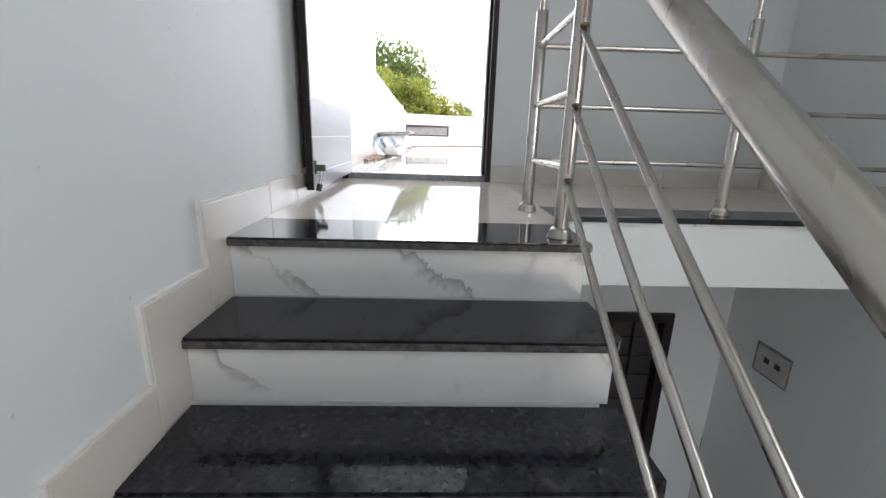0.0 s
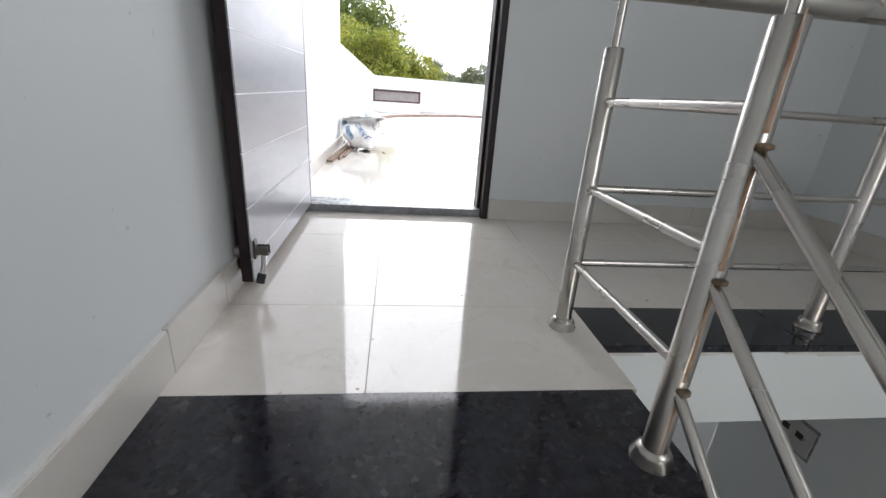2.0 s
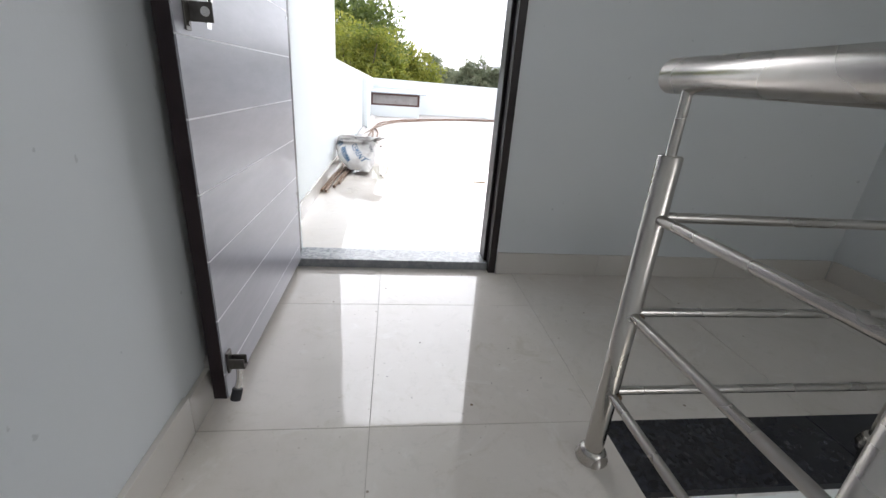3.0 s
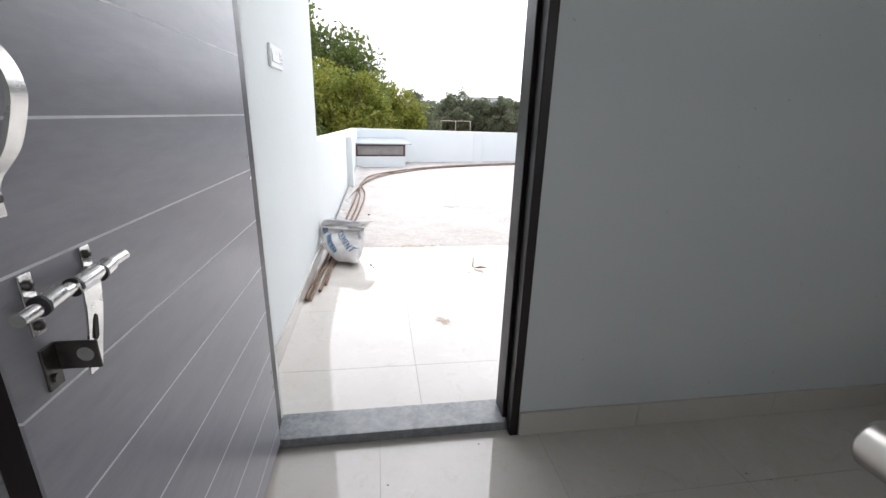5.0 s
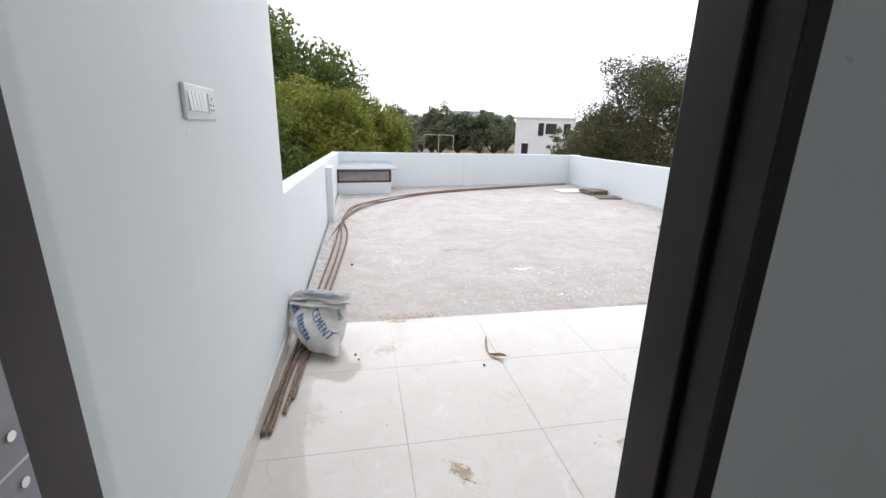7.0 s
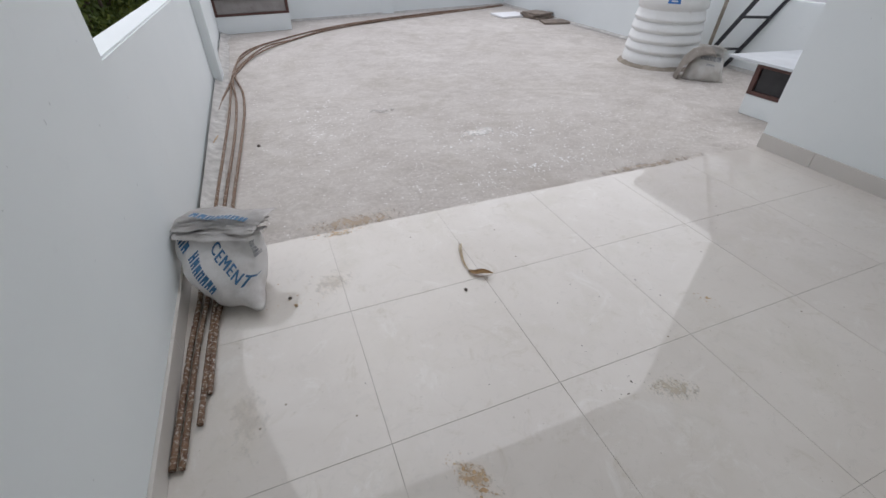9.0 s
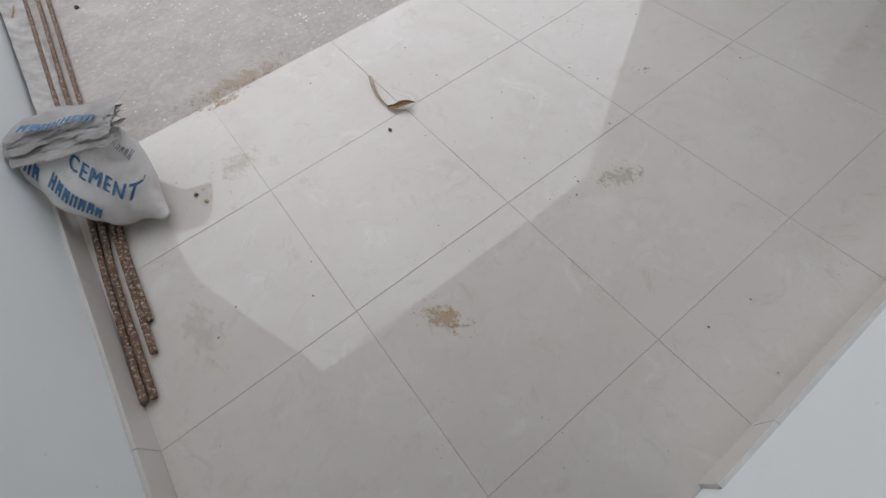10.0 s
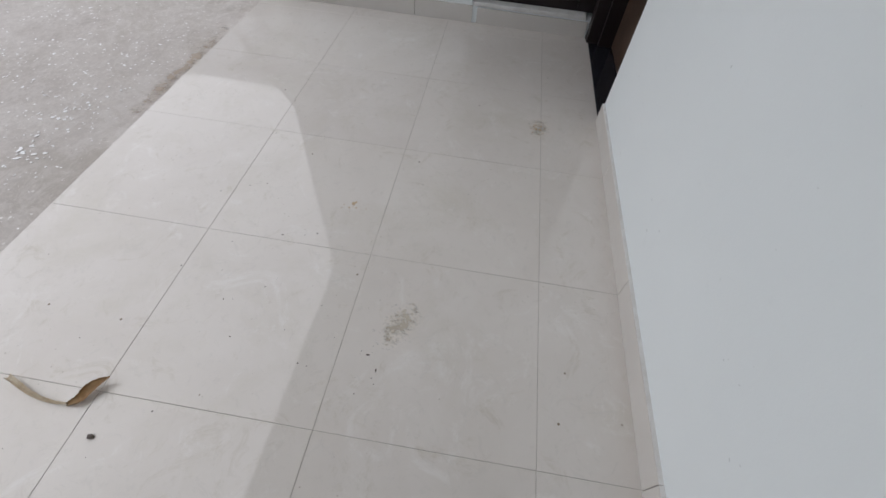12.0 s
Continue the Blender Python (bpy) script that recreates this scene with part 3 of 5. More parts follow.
# skirting round the landing
sk = tagged(place_at(new("baseboard"), (0.5, YD, FLOOR)), "cream tile skirting round the landing", "skirting", "", "structure")
for a, b in ((0.348, 0.82), (0.822, 1.42), (1.422, XR - 0.013)):
    part("skirting_tile", boxes((a, b, YD - 0.011, YD, FLOOR, FLOOR + 0.10), bevel=0.0015), SKIRT, sk)
for a, b in ((-2.85, YD), (-3.35, -2.852)):
    part("skirting_tile", boxes((XR - 0.012, XR, a, b - 0.012, FLOOR, FLOOR + 0.10), bevel=0.0015), SKIRT, sk)
for a, b in ((-3.449, -3.16), (-3.158, -2.27)):
    part("skirting_tile", boxes((XL, SX0 - 0.001, a, b, FLOOR, FLOOR + (0.105 if a < -3.2 else 0.098)), bevel=0.0015), SKIRT, sk)

# ---- terrace door ----
frame_1 = tagged(place_at(new("door_frame"), (0, YD, FLOOR)), "dark brown painted door frame with a rebate", "door frame", "", "structure")
fx0, fx1 = -0.515, 0.315
part("jamb", boxes((fx1, door_e + 0.006, YD - 0.006, YD + 0.055, FLOOR, 2.05), (fx1 - 0.014, door_e, YD + 0.055, YO - 0.015, FLOOR, 2.05), bevel=0.003), FRAME, frame_1)
part("jamb", boxes((door_w, fx0 - 0.006, YD + 0.002, YO - 0.034, FLOOR, 2.05), bevel=0.003), FRAME, frame_1)
structure("door_reveal", boxes((door_w, fx0 - 0.009, YO - 0.034, YO - 0.002, FLOOR, 2.05)), WALL_OUT, "white painted plaster beside the door frame", "reveal")
part("head", boxes((door_w, door_e + 0.006, YD - 0.006, YO - 0.015, 2.05, 2.09), bevel=0.003), FRAME, frame_1)
structure("threshold", boxes((fx0 - 0.05, fx1 + 0.02, -2.222, YO + 0.004, FLOOR - 0.03, 0.006), bevel=0.003), simple("grey_granite", (0.20, 0.21, 0.225), (0.33, 0.345, 0.36), 22, 0.16, 0.4, 0.05, 60), "polished grey granite door threshold", "threshold")

door = thing("open_door", (-0.52, YD, 0.006), "dark grey-brown laminate door with white grooves, standing open", "door")
LX0, LX1, LY0, LY1 = -0.537, -0.503, -3.085, -2.238
core = part("leaf_core", boxes((LX0, LX1 - 0.004, LY0, LY1, 0.004, 2.04), bevel=0.002), EDGE, door, "near-black door edge")
zs = [0.006] + [0.075 + 0.1448 * i for i in range(14)] + [2.038]
for a, b in zip(zs, zs[1:]):
    part("board", boxes((LX1 - 0.004, LX1, LY0 + 0.001, LY1, a + 0.0017, b - 0.0017)), LAMINATE, door)
for z in zs[1:-1]:
    part("groove_line", boxes((LX1 - 0.004, LX1 + 0.0002, LY0 + 0.001, LY1, z - 0.0017, z + 0.0017)), INLAY, door, "thin white groove line")
# handle
HY = -3.052
hl = spline([(LX1 + dx, HY, z) for dx, z in ((0.003, 1.187), (0.012, 1.173), (0.030, 1.157), (0.043, 1.138), (0.048, 1.117), (0.045, 1.098), (0.032, 1.065), (0.012, 1.040), (0.003, 1.022))], 6)
bm = bmesh.new()
prev = None
for i, c in enumerate(hl):
    d = (hl[min(i + 1, len(hl) - 1)] - hl[max(i - 1, 0)]).normalized()
    side = Vector((d.z, 0, -d.x)) * 0.0022
    half = Vector((0, 0.0095, 0))
    cur = [bm.verts.new(c + p) for p in (side + half, side - half, -side - half, -side + half)]
    if prev:
        for k in range(4):
            bm.faces.new((prev[k], cur[k], cur[(k + 1) % 4], prev[(k + 1) % 4]))
    else:
        bm.faces.new(cur)
    prev = cur
bm.faces.new(prev[::-1])
bmesh.ops.recalc_face_normals(bm, faces=bm.faces)
handle = part("handle", bm, BRASSY, door, "curved flat steel pull handle")
for hz in (1.19, 1.018):
    part("handle_foot", boxes((LX1, LX1 + 0.006, HY - 0.015, HY + 0.013, hz - 0.018, hz + 0.018), bevel=0.002), BRASSY, handle)
    for dy in (-0.006, 0.006):
        part("screw", bar((LX1 + 0.006, HY + dy, hz), (LX1 + 0.008, HY + dy, hz), 0.004, 10), DARK_STEEL, handle)
# sliding bolt
BZ, BX = 0.913, LX1 + 0.022
bolt = part("sliding_bolt", bar((BX, -3.083, BZ - 0.002), (BX, -2.909, BZ + 0.005), 0.0072, 16), BRASSY, door, "bright steel sliding bolt with a hasp")
for a, b in ((-3.052, -3.028), (-3.004, -2.965), (-2.960, -2.942)):
    part("sleeve", bar((BX, a, BZ), (BX, b, BZ + 0.003), 0.0098, 16), BRASSY, bolt)
for by in (-3.055, -3.006, -2.962):
    part("bolt_ring", bar((BX, by - 0.002, BZ), (BX, by + 0.002, BZ), 0.0108, 16), BLACK_STEEL, bolt, "black rubber ring")
for by, zs_plate, screws in ((-3.038, (0.874, 0.941), (0.884, 0.929)), (-2.947, (0.896, 0.942), (0.932,))):
    part("bolt_plate", boxes((LX1, LX1 + 0.003, by - 0.0085, by + 0.0085, *zs_plate), (LX1 + 0.003, LX1 + 0.015, by - 0.0085, by + 0.0085, BZ - 0.006, BZ + 0.006), bevel=0.001), BRASSY, bolt)
    for bz in screws:
        part("screw", lathe([(0.0052, 0.0), (0.0056, 0.002), (0.004, 0.0042), (0.0015, 0.005)], (0, 0, 0), 14), DARK_STEEL, bolt).data.transform(Matrix.Translation((LX1 + 0.003, by, bz)) @ Matrix.Rotation(radians(90), 4, "Y"))
bm = bmesh.new()   # bent hasp strap hanging from the sleeve
prev = None
for y, dx, z, half in ((-2.993, 0.029, 0.920, 0.0150), (-2.994, 0.0315, 0.908, 0.0150), (-2.998, 0.032, 0.885, 0.0138), (-3.003, 0.031, 0.86, 0.0125), (-3.009, 0.030, 0.838, 0.0118), (-3.014, 0.029, 0.814, 0.0108)):
    cur = [bm.verts.new((LX1 + dx + t, y + q * half, z)) for t, q in ((0.0012, 1), (0.0012, -1), (-0.0012, -1), (-0.0012, 1))]
    if prev:
        for k in range(4):
            bm.faces.new((prev[k], cur[k], cur[(k + 1) % 4], prev[(k + 1) % 4]))
    else:
        bm.faces.new(cur)
    prev = cur
bm.faces.new(prev[::-1])
bmesh.ops.recalc_face_normals(bm, faces=bm.faces)
part("hasp", bm, BRASSY, bolt)
part("hasp_slot", prism([(-3.005, 0.874), (-3.001, 0.878), (-2.998, 0.874), (-3.003, 0.852), (-3.007, 0.849), (-3.010, 0.853)], "x", LX1 + 0.0305, LX1 + 0.0335), UNLIT_BLACK, bolt)
part("staple", boxes((LX1, LX1 + 0.003, -3.046, -3.024, 0.808, 0.858), bevel=0.001), DARK_STEEL, bolt)
tab = part("lock_tab", boxes((LX1 + 0.003, LX1 + 0.044, -3.0265, -3.0235, 0.824, 0.858), bevel=0.001), DARK_STEEL, bolt, "dark steel lock tab")
part("screw", bar((LX1 + 0.003, -3.036, 0.82), (LX1 + 0.006, -3.036, 0.82), 0.005, 10), DARK_STEEL, bolt)
part("tab_hole", bar((LX1 + 0.031, -3.0272, 0.842), (LX1 + 0.031, -3.0265, 0.842), 0.0085, 16), BRASSY, bolt)
# foot of the leaf: door stay
stay = part("door_stay", boxes((LX1, LX1 + 0.006, LY0 + 0.012, LY0 + 0.036, 0.07, 0.125), (LX1 + 0.006, LX1 + 0.04, LY0 + 0.012, LY0 + 0.016, 0.085, 0.108), (LX1 + 0.006, LX1 + 0.04, LY0 + 0.032, LY0 + 0.036, 0.085, 0.108), (LX1 + 0.006, LX1 + 0.042, LY0 + 0.012, LY0 + 0.036, 0.082, 0.086), bevel=0.001), DARK_STEEL, door, "small hinged steel door stay")
part("stay_arm", sweep(bmesh.new(), [(LX1 + 0.026, LY0 + 0.024, 0.098), (LX1 + 0.024, LY0 + 0.016, 0.05), (LX1 + 0.018, LY0 + 0.006, 0.02)], 0.0075, 10), BRASSY, stay)
part("rubber_foot", sweep(bmesh.new(), [(LX1 + 0.020, LY0 + 0.009, 0.028), (LX1 + 0.015, LY0 - 0.001, 0.002)], 0.012, 12), BLACK_STEEL, stay)
for hz in (0.978, 0.922, 0.30, 0.245):
    part("cap", bar((LX1, LY1 - 0.014, hz), (LX1 + 0.002, LY1 - 0.014, hz), 0.0055, 12), BRASSY, door, "round steel cap")
stopper = thing("door_stopper", (-0.554, -3.02, 0.07), "pale grey rubber door stop on the wall behind the door", "door stop")
part("buffer", bar((XL, -3.03, 0.075), (LX0 - 0.001, -3.03, 0.075), 0.019, 16), simple("pale_rubber", (0.5, 0.49, 0.47), (0.42, 0.41, 0.4), 20, 0.6), stopper)

# ---- stair railing ----
rail = thing("stair_railing", (0.36, -3.26, FLOOR), "stainless steel railing with round posts and three bars", "railing")
P2, P1 = (0.350, -3.260), (0.346, -3.702)
TOP = 0.79
RAILS = ((0.552, 0.517), (0.354, 0.329), (0.160, 0.137))


def post(x, y, z0):
    p = part("post", lathe([(0.021, 0.0), (0.021, 0.69), (0.019, 0.692)], (x, y, z0), 20), STEEL, rail)
    part("base_flange", lathe([(0.036, 0.0), (0.037, 0.004), (0.033, 0.009), (0.034, 0.012), (0.030, 0.018), (0.031, 0.021), (0.026, 0.027), (0.022, 0.030)], (x, y, z0), 24), STEEL, p)
    part("pin", bar((x, y, z0 + 0.69), (x, y, z0 + TOP - FLOOR - 0.02), 0.009, 12), STEEL, p)
    return p


def weld(at, parent):
    part("weld", lathe([(0.005, -0.005), (0.0112, -0.0025), (0.0112, 0.0025), (0.005, 0.005)], at, 12), WELD, parent)


SLOPE = 0.752
posts = [post(*P2, FLOOR), post(*P1, FLOOR)]
for x in (1.11, 1.87):
    posts.append(post(x, P2[1], FLOOR))
for k in (4, 8):
    posts.append(post(P1[0], P1[1] - GO * k, FLOOR - RISE * k))
yend = P1[1] - GO * 8
for h, h1 in RAILS:
    part("landing_bar", bar((P2[0], P2[1], h), (XR - 0.01, P2[1], h), 0.0095), STEEL, rail)
    part("link_bar", bar((P2[0], P2[1] - 0.015, h), (P1[0], P1[1] + 0.015, h + 0.006), 0.0095), STEEL, rail)
    d = 0.004
    part("flight_bar", sweep(bmesh.new(), [(P1[0], P1[1], h1 - d), (P1[0], yend, h1 - d - SLOPE * (P1[1] - yend))], 0.0095), STEEL, rail)
    weld((P2[0] + 0.008, P2[1] - 0.02, h), posts[0])
    weld((P1[0] + 0.004, P1[1] + 0.021, h + 0.006), posts[1])
    weld((P1[0], P1[1] - 0.022, h1 - d), posts[1])
hr = fillet([(P2[0] + 0.009, P2[1] + 0.06, TOP), (P1[0] + 0.008, P1[1] + 0.03, TOP), (P1[0] + 0.008, yend, TOP - SLOPE * (P1[1] + 0.03 - yend))], 0.035, 5)
hr = [hr[0] + Vector((0, 0.012, 0)), hr[0] + Vector((0, 0.008, 0))] + hr
part("handrail", sweep(bmesh.new(), hr, [0.012, 0.022] + [0.029] * (len(hr) - 2), 24), STEEL, rail, "thick polished steel tube handrail")
part("landing_handrail", bar((P2[0] + 0.01, P2[1] + 0.034, TOP), (XR, P2[1] + 0.034, TOP), 0.028, 24), STEEL, rail, "thick polished steel tube handrail")


def rust_streak(x, y, z0, z1, turn, half, parent):
    """A thin brown run of rust on a round post, narrowing towards one end."""
    bm = bmesh.new()
    rows = []
    for i in range(7):
        u = i / 6
        w = radians(half) * (0.35 + 0.65 * u) * (1 + 0.25 * noise.noise((u * 5, z0 * 9, 1)))
        rows.append([bm.verts.new((x + 0.0213 * math.cos(radians(turn) + w * k), y + 0.0213 * math.sin(radians(turn) + w * k), z0 + (z1 - z0) * u)) for k in (-1, -0.5, 0, 0.5, 1)])
    for a, b in zip(rows, rows[1:]):
        for k in range(4):
            bm.faces.new((a[k], a[k + 1], b[k + 1], b[k])).smooth = True
    part("rust_streak", bm, RUST, parent, "brown run of rust")


for h, h1 in RAILS:
    rust_streak(*P1, h1 + 0.15, h1 + 0.012, -97, 10, posts[1])
    rust_streak(*P1, h1 - 0.14, h1 - 0.014, -99, 8, posts[1])

# metal switch box on the lower wall
swb = thing("wall_switch_box", (XR, -2.66, -1.12), "recessed metal electrical box with a pale cover plate", "switch box")
part("box_rim", boxes((XR - 0.006, XR, -2.79, -2.53, -1.13, -0.935), bevel=0.002), simple("blackened_wall_edge", (0.03, 0.03, 0.03), (0.4, 0.4, 0.4), 60, 0.9), swb)
part("cover_plate", boxes((XR - 0.011, XR - 0.006, -2.78, -2.55, -1.115, -0.95), bevel=0.002), simple("primer_grey_plate", (0.5, 0.5, 0.49), (0.42, 0.42, 0.42), 20, 0.6), swb)
for dy in (-2.71, -2.63):
    part("socket_slot", boxes((XR - 0.013, XR - 0.011, dy - 0.02, dy + 0.02, -1.04, -1.005)), UNLIT_BLACK, swb)
part("red_mark", boxes((XR - 0.0135, XR - 0.011, -2.745, -2.735, -1.03, -1.015)), GREY_PLASTIC, swb)

# ---- porch ----
WALL_T = 0.2
structure("wall_porch_west", boxes((PX0 - WALL_T, PX0, YO, 0.0, ROOF_Z - 0.3, 3.0), (PX0, XL + 0.0, YO, YO + 0.001, 0, 0.001)), WALL_OUT, "white painted porch side wall", "wall")
structure("wall_porch_south", boxes((door_e, 2.24, YO, YO + 0.006, 0.0, 3.0), (PX0, door_w, YO, YO + 0.006, 0.0, 3.0), (door_w, door_e, YO, YO + 0.006, door_h, 3.0), (2.24, PX1, YO - 0.2, YO + 0.006, 2.1, 3.0)), WALL_OUT, "white painted house wall on the porch", "wall")
structure("wall_porch_east", boxes((PX1, PX1 + 0.22, -1.34, 0.0, ROOF_Z - 0.3, 3.0), (PX1, PX1 + 0.22, YO, -1.34, ROOF_Z - 0.3, 0.10), (PX1, PX1 + 0.22, YO, -1.34, 2.1, 3.0)), WALL_OUT, "white painted wall closing the end of the porch", "wall")
structure("porch_ceiling", boxes((PX0 - WALL_T, PX1 + 0.22, YO, -0.03, 3.0, 3.3)), WALL_OUT, "white porch slab over the terrace door", "ceiling")
structure("room_block", boxes((PX1 + 0.22, 7.3, -0.2, 0.0, ROOF_Z - 0.3, 3.3), (PX1, 7.3, -0.2, 0.0, 3.3, 5.0), (PX1, 7.3, -4.2, -0.2, 4.8, 5.0), (PX1, PX1 + 0.2, -4.2, -0.2, 3.3, 4.8), (7.1, 7.3, -4.2, -0.2, ROOF_Z - 0.3, 4.8), (PX1 + 0.22, 7.3, -4.4, -4.2, ROOF_Z - 0.3, 5.0)), WALL_OUT, "tall white painted rooftop stair room", "wall")

# end window with a low chipped ledge
endw = tagged(place_at(new("window_2"), (PX1, -1.7, 0.1)), "dark framed low window above a chipped ledge", "window", "", "structure")
part("ledge", boxes((PX1 - 0.01, PX1 + 0.14, YO + 0.05, -1.345, 0.10, 0.125), bevel=0.006), PLASTER, endw, "chipped white plaster ledge")
part("window_frame", boxes((PX1 + 0.05, PX1 + 0.12, -1.41, -1.345, 0.125, 2.1), (PX1 + 0.05, PX1 + 0.12, YO + 0.006, -1.98, 0.125, 2.1), (PX1 + 0.05, PX1 + 0.12, -1.98, -1.41, 0.125, 0.18), (PX1 + 0.05, PX1 + 0.12, -1.98, -1.41, 2.03, 2.1), bevel=0.003), FRAME, endw)
part("pane", boxes((PX1 + 0.08, PX1 + 0.09, -1.98, -1.41, 0.18, 2.03)), DARK_PANE, endw)

# second door in the house wall
door2 = tagged(place_at(new("door_2"), (2.66, YO, 0)), "dark brown wooden door with frame and black granite threshold", "door", "", "structure")
part("threshold", boxes((2.24, 3.10, YO - 0.19, YO + 0.004, -0.02, 0.004), bevel=0.002), GRANITE, door2, "black granite threshold")
part("jamb", boxes((3.06, PX1 + 0.0, YO - 0.12, YO + 0.02, 0.004, 2.1), (3.03, 3.06, YO - 0.15, YO - 0.05, 0.004, 2.1), bevel=0.003), FRAME, door2)
part("jamb", boxes((2.24, 2.30, YO - 0.16, YO - 0.02, 0.004, 2.1), bevel=0.003), FRAME, door2)
part("leaf", boxes((2.30, 3.03, YO - 0.17, YO - 0.13, 0.012, 2.1), bevel=0.003), simple("brown_wood_door", (0.05, 0.03, 0.02), (0.08, 0.046, 0.03), 5, 0.4, 0.5), door2)
# unseen near-black backing added in place of an unlit room
structure("room_behind_door", boxes((2.24, PX1 + 0.2, YO - 0.4, YO - 0.2, FLOOR, 2.45)), UNLIT_BLACK, "near-black backing wall for the unlit room behind the second door", "wall")

# porch skirting
psk = tagged(place_at(new("porch_baseboard"), (1.0, YO, 0)), "cream tile skirting round the porch", "skirting", "", "structure")
for a, b in ((0.40, 0.60), (0.602, 1.20), (1.202, 1.80), (1.802, 2.24)):
    part("skirting_tile", boxes((a, b, YO + 0.006, YO + 0.018, 0.0, 0.092), bevel=0.0015), SKIRT, psk)
    part("filler_line", boxes((a, b, YO + 0.006, YO + 0.016, 0.0925, 0.0975)), PLASTER, psk, "white filler line")
for a, b in ((-1.345, -0.98), (-0.978, -0.38), (-0.378, -0.004)):
    part("skirting_tile", boxes((PX1 - 0.012, PX1, a, b, 0.0, 0.10), bevel=0.0015), SKIRT, psk)
part("skirting_tile", boxes((PX1 - 0.01, PX1, YO + 0.03, -1.375, 0.0, 0.092), bevel=0.0015), SKIRT, psk)
for a, b in ((-2.06, -1.8), (-1.798, -1.2), (-1.198, -0.6), (-0.598, -0.02)):
    part("skirting_tile", boxes((PX0, PX0 + 0.012, a, b, 0.0, 0.092), bevel=0.0015), SKIRT, psk)

# switch plate on the west porch wall
sp = thing("switch_plate", (PX0, -1.23, 1.28), "white modular switch plate with rockers and a socket", "switch")
part("plate", boxes((PX0, PX0 + 0.012, -1.375, -1.125, 1.288, 1.384), bevel=0.004), SWITCH, sp)
for i in range(5):
    y = -1.345 + 0.027 * i
    part("rocker", prism([(PX0 + 0.012, 1.309), (PX0 + 0.018, 1.313), (PX0 + 0.0135, 1.364), (PX0 + 0.012, 1.364)], "y", y - 0.0115, y + 0.0115), SWITCH, sp)
sock = part("socket", boxes((PX0 + 0.012, PX0 + 0.0145, -1.20, -1.145, 1.307, 1.366), bevel=0.001), SWITCH, sp)
for dy, dz in ((0, 0.014), (-0.012, -0.004), (0.012, -0.004), (-0.009, -0.019), (0.009, -0.019)):
    part("socket_hole", bar((PX0 + 0.0146, -1.172 + dy, 1.337 + dz), (PX0 + 0.0152, -1.172 + dy, 1.337 + dz), 0.0035, 10), UNLIT_BLACK, sock)

# ---- roof terrace ----
TX1 = 5.03
bm = bmesh.new()
ys = [0.0 + 0.25 * i for i in range(34)]
grid = []
for y in ys:
    row = []
    for i in range(27):
        x = PX0 + (8.2 - PX0) * i / 26
        row.append(bm.verts.new((x, y, ROOF_Z + (0.002 * noise.noise((x * 0.9, y * 0.9, 0)) - 0.001 if y > 0 else -0.004))))
    grid.append(row)
for a, b in zip(grid, grid[1:]):
    for i in range(26):
        bm.faces.new((a[i], a[i + 1], b[i + 1], b[i])).smooth = True
structure("roof_floor", bm, CONCRETE, "rough grey roof concrete with white paint flecks", "floor")
structure("roof_slab", boxes((PX0 - WALL_T, 8.2, YO, 8.3, -0.5, -0.06)), CONCRETE, "concrete roof slab", "slab")


def low_wall(name, a, b, za, zb, out, label):
    """A parapet from a to b (inner face), with the given thickness vector."""
    bm = bmesh.new()
    quad = [(a[0], a[1]), (b[0], b[1]), (b[0] + out[0], b[1] + out[1]), (a[0] + out[0], a[1] + out[1])]
    tops = (za, zb, zb, za)
    lo = [bm.verts.new((*q, -4.9)) for q in quad]
    hi = [bm.verts.new((*q, z)) for q, z in zip(quad, tops)]
    bm.faces.new(lo[::-1])
    bm.faces.new(hi)
    for i in range(4):
        j = (i + 1) % 4
        bm.faces.new((lo[i], lo[j], hi[j], hi[i]))
    bmesh.ops.recalc_face_normals(bm, faces=bm.faces)
    bmesh.ops.bevel(bm, geom=[e for e in bm.edges if all(v.co.z > 0 for v in e.verts)], offset=0.008, segments=2, affect="EDGES")
    return structure(name, bm, WALL_OUT, label, "parapet")


low_wall("parapet_west", (PX0, 0.0), (PX0, skew(PX0)), 0.885, 0.765, (-0.13, 0.0), "white painted roof parapet")
low_wall("parapet_north", (PX0 - 0.13, skew(PX0 - 0.13)), (TX1 + 0.4, skew(TX1 + 0.4)), 0.765, 0.70, (-0.02, 0.13), "white painted slanting roof parapet")
low_wall("parapet_east", (TX1 + 0.06, skew(TX1 + 0.06) - 0.001), (TX1 - 0.02, 0.0), 0.70, 0.72, (0.13, 0.0), "white painted roof parapet")
part("pilaster", boxes((PX0, PX0 + 0.085, 3.13, 3.46, ROOF_Z, 0.755), bevel=0.006), WALL_OUT, bpy.data.objects["parapet_west"])
bm = boxes((2.20, 2.42, skew(2.3) - 0.03, skew(2.3) + 0.05, ROOF_Z, 0.70))
part("pilaster", bm, WALL_OUT, bpy.data.objects["parapet_north"])

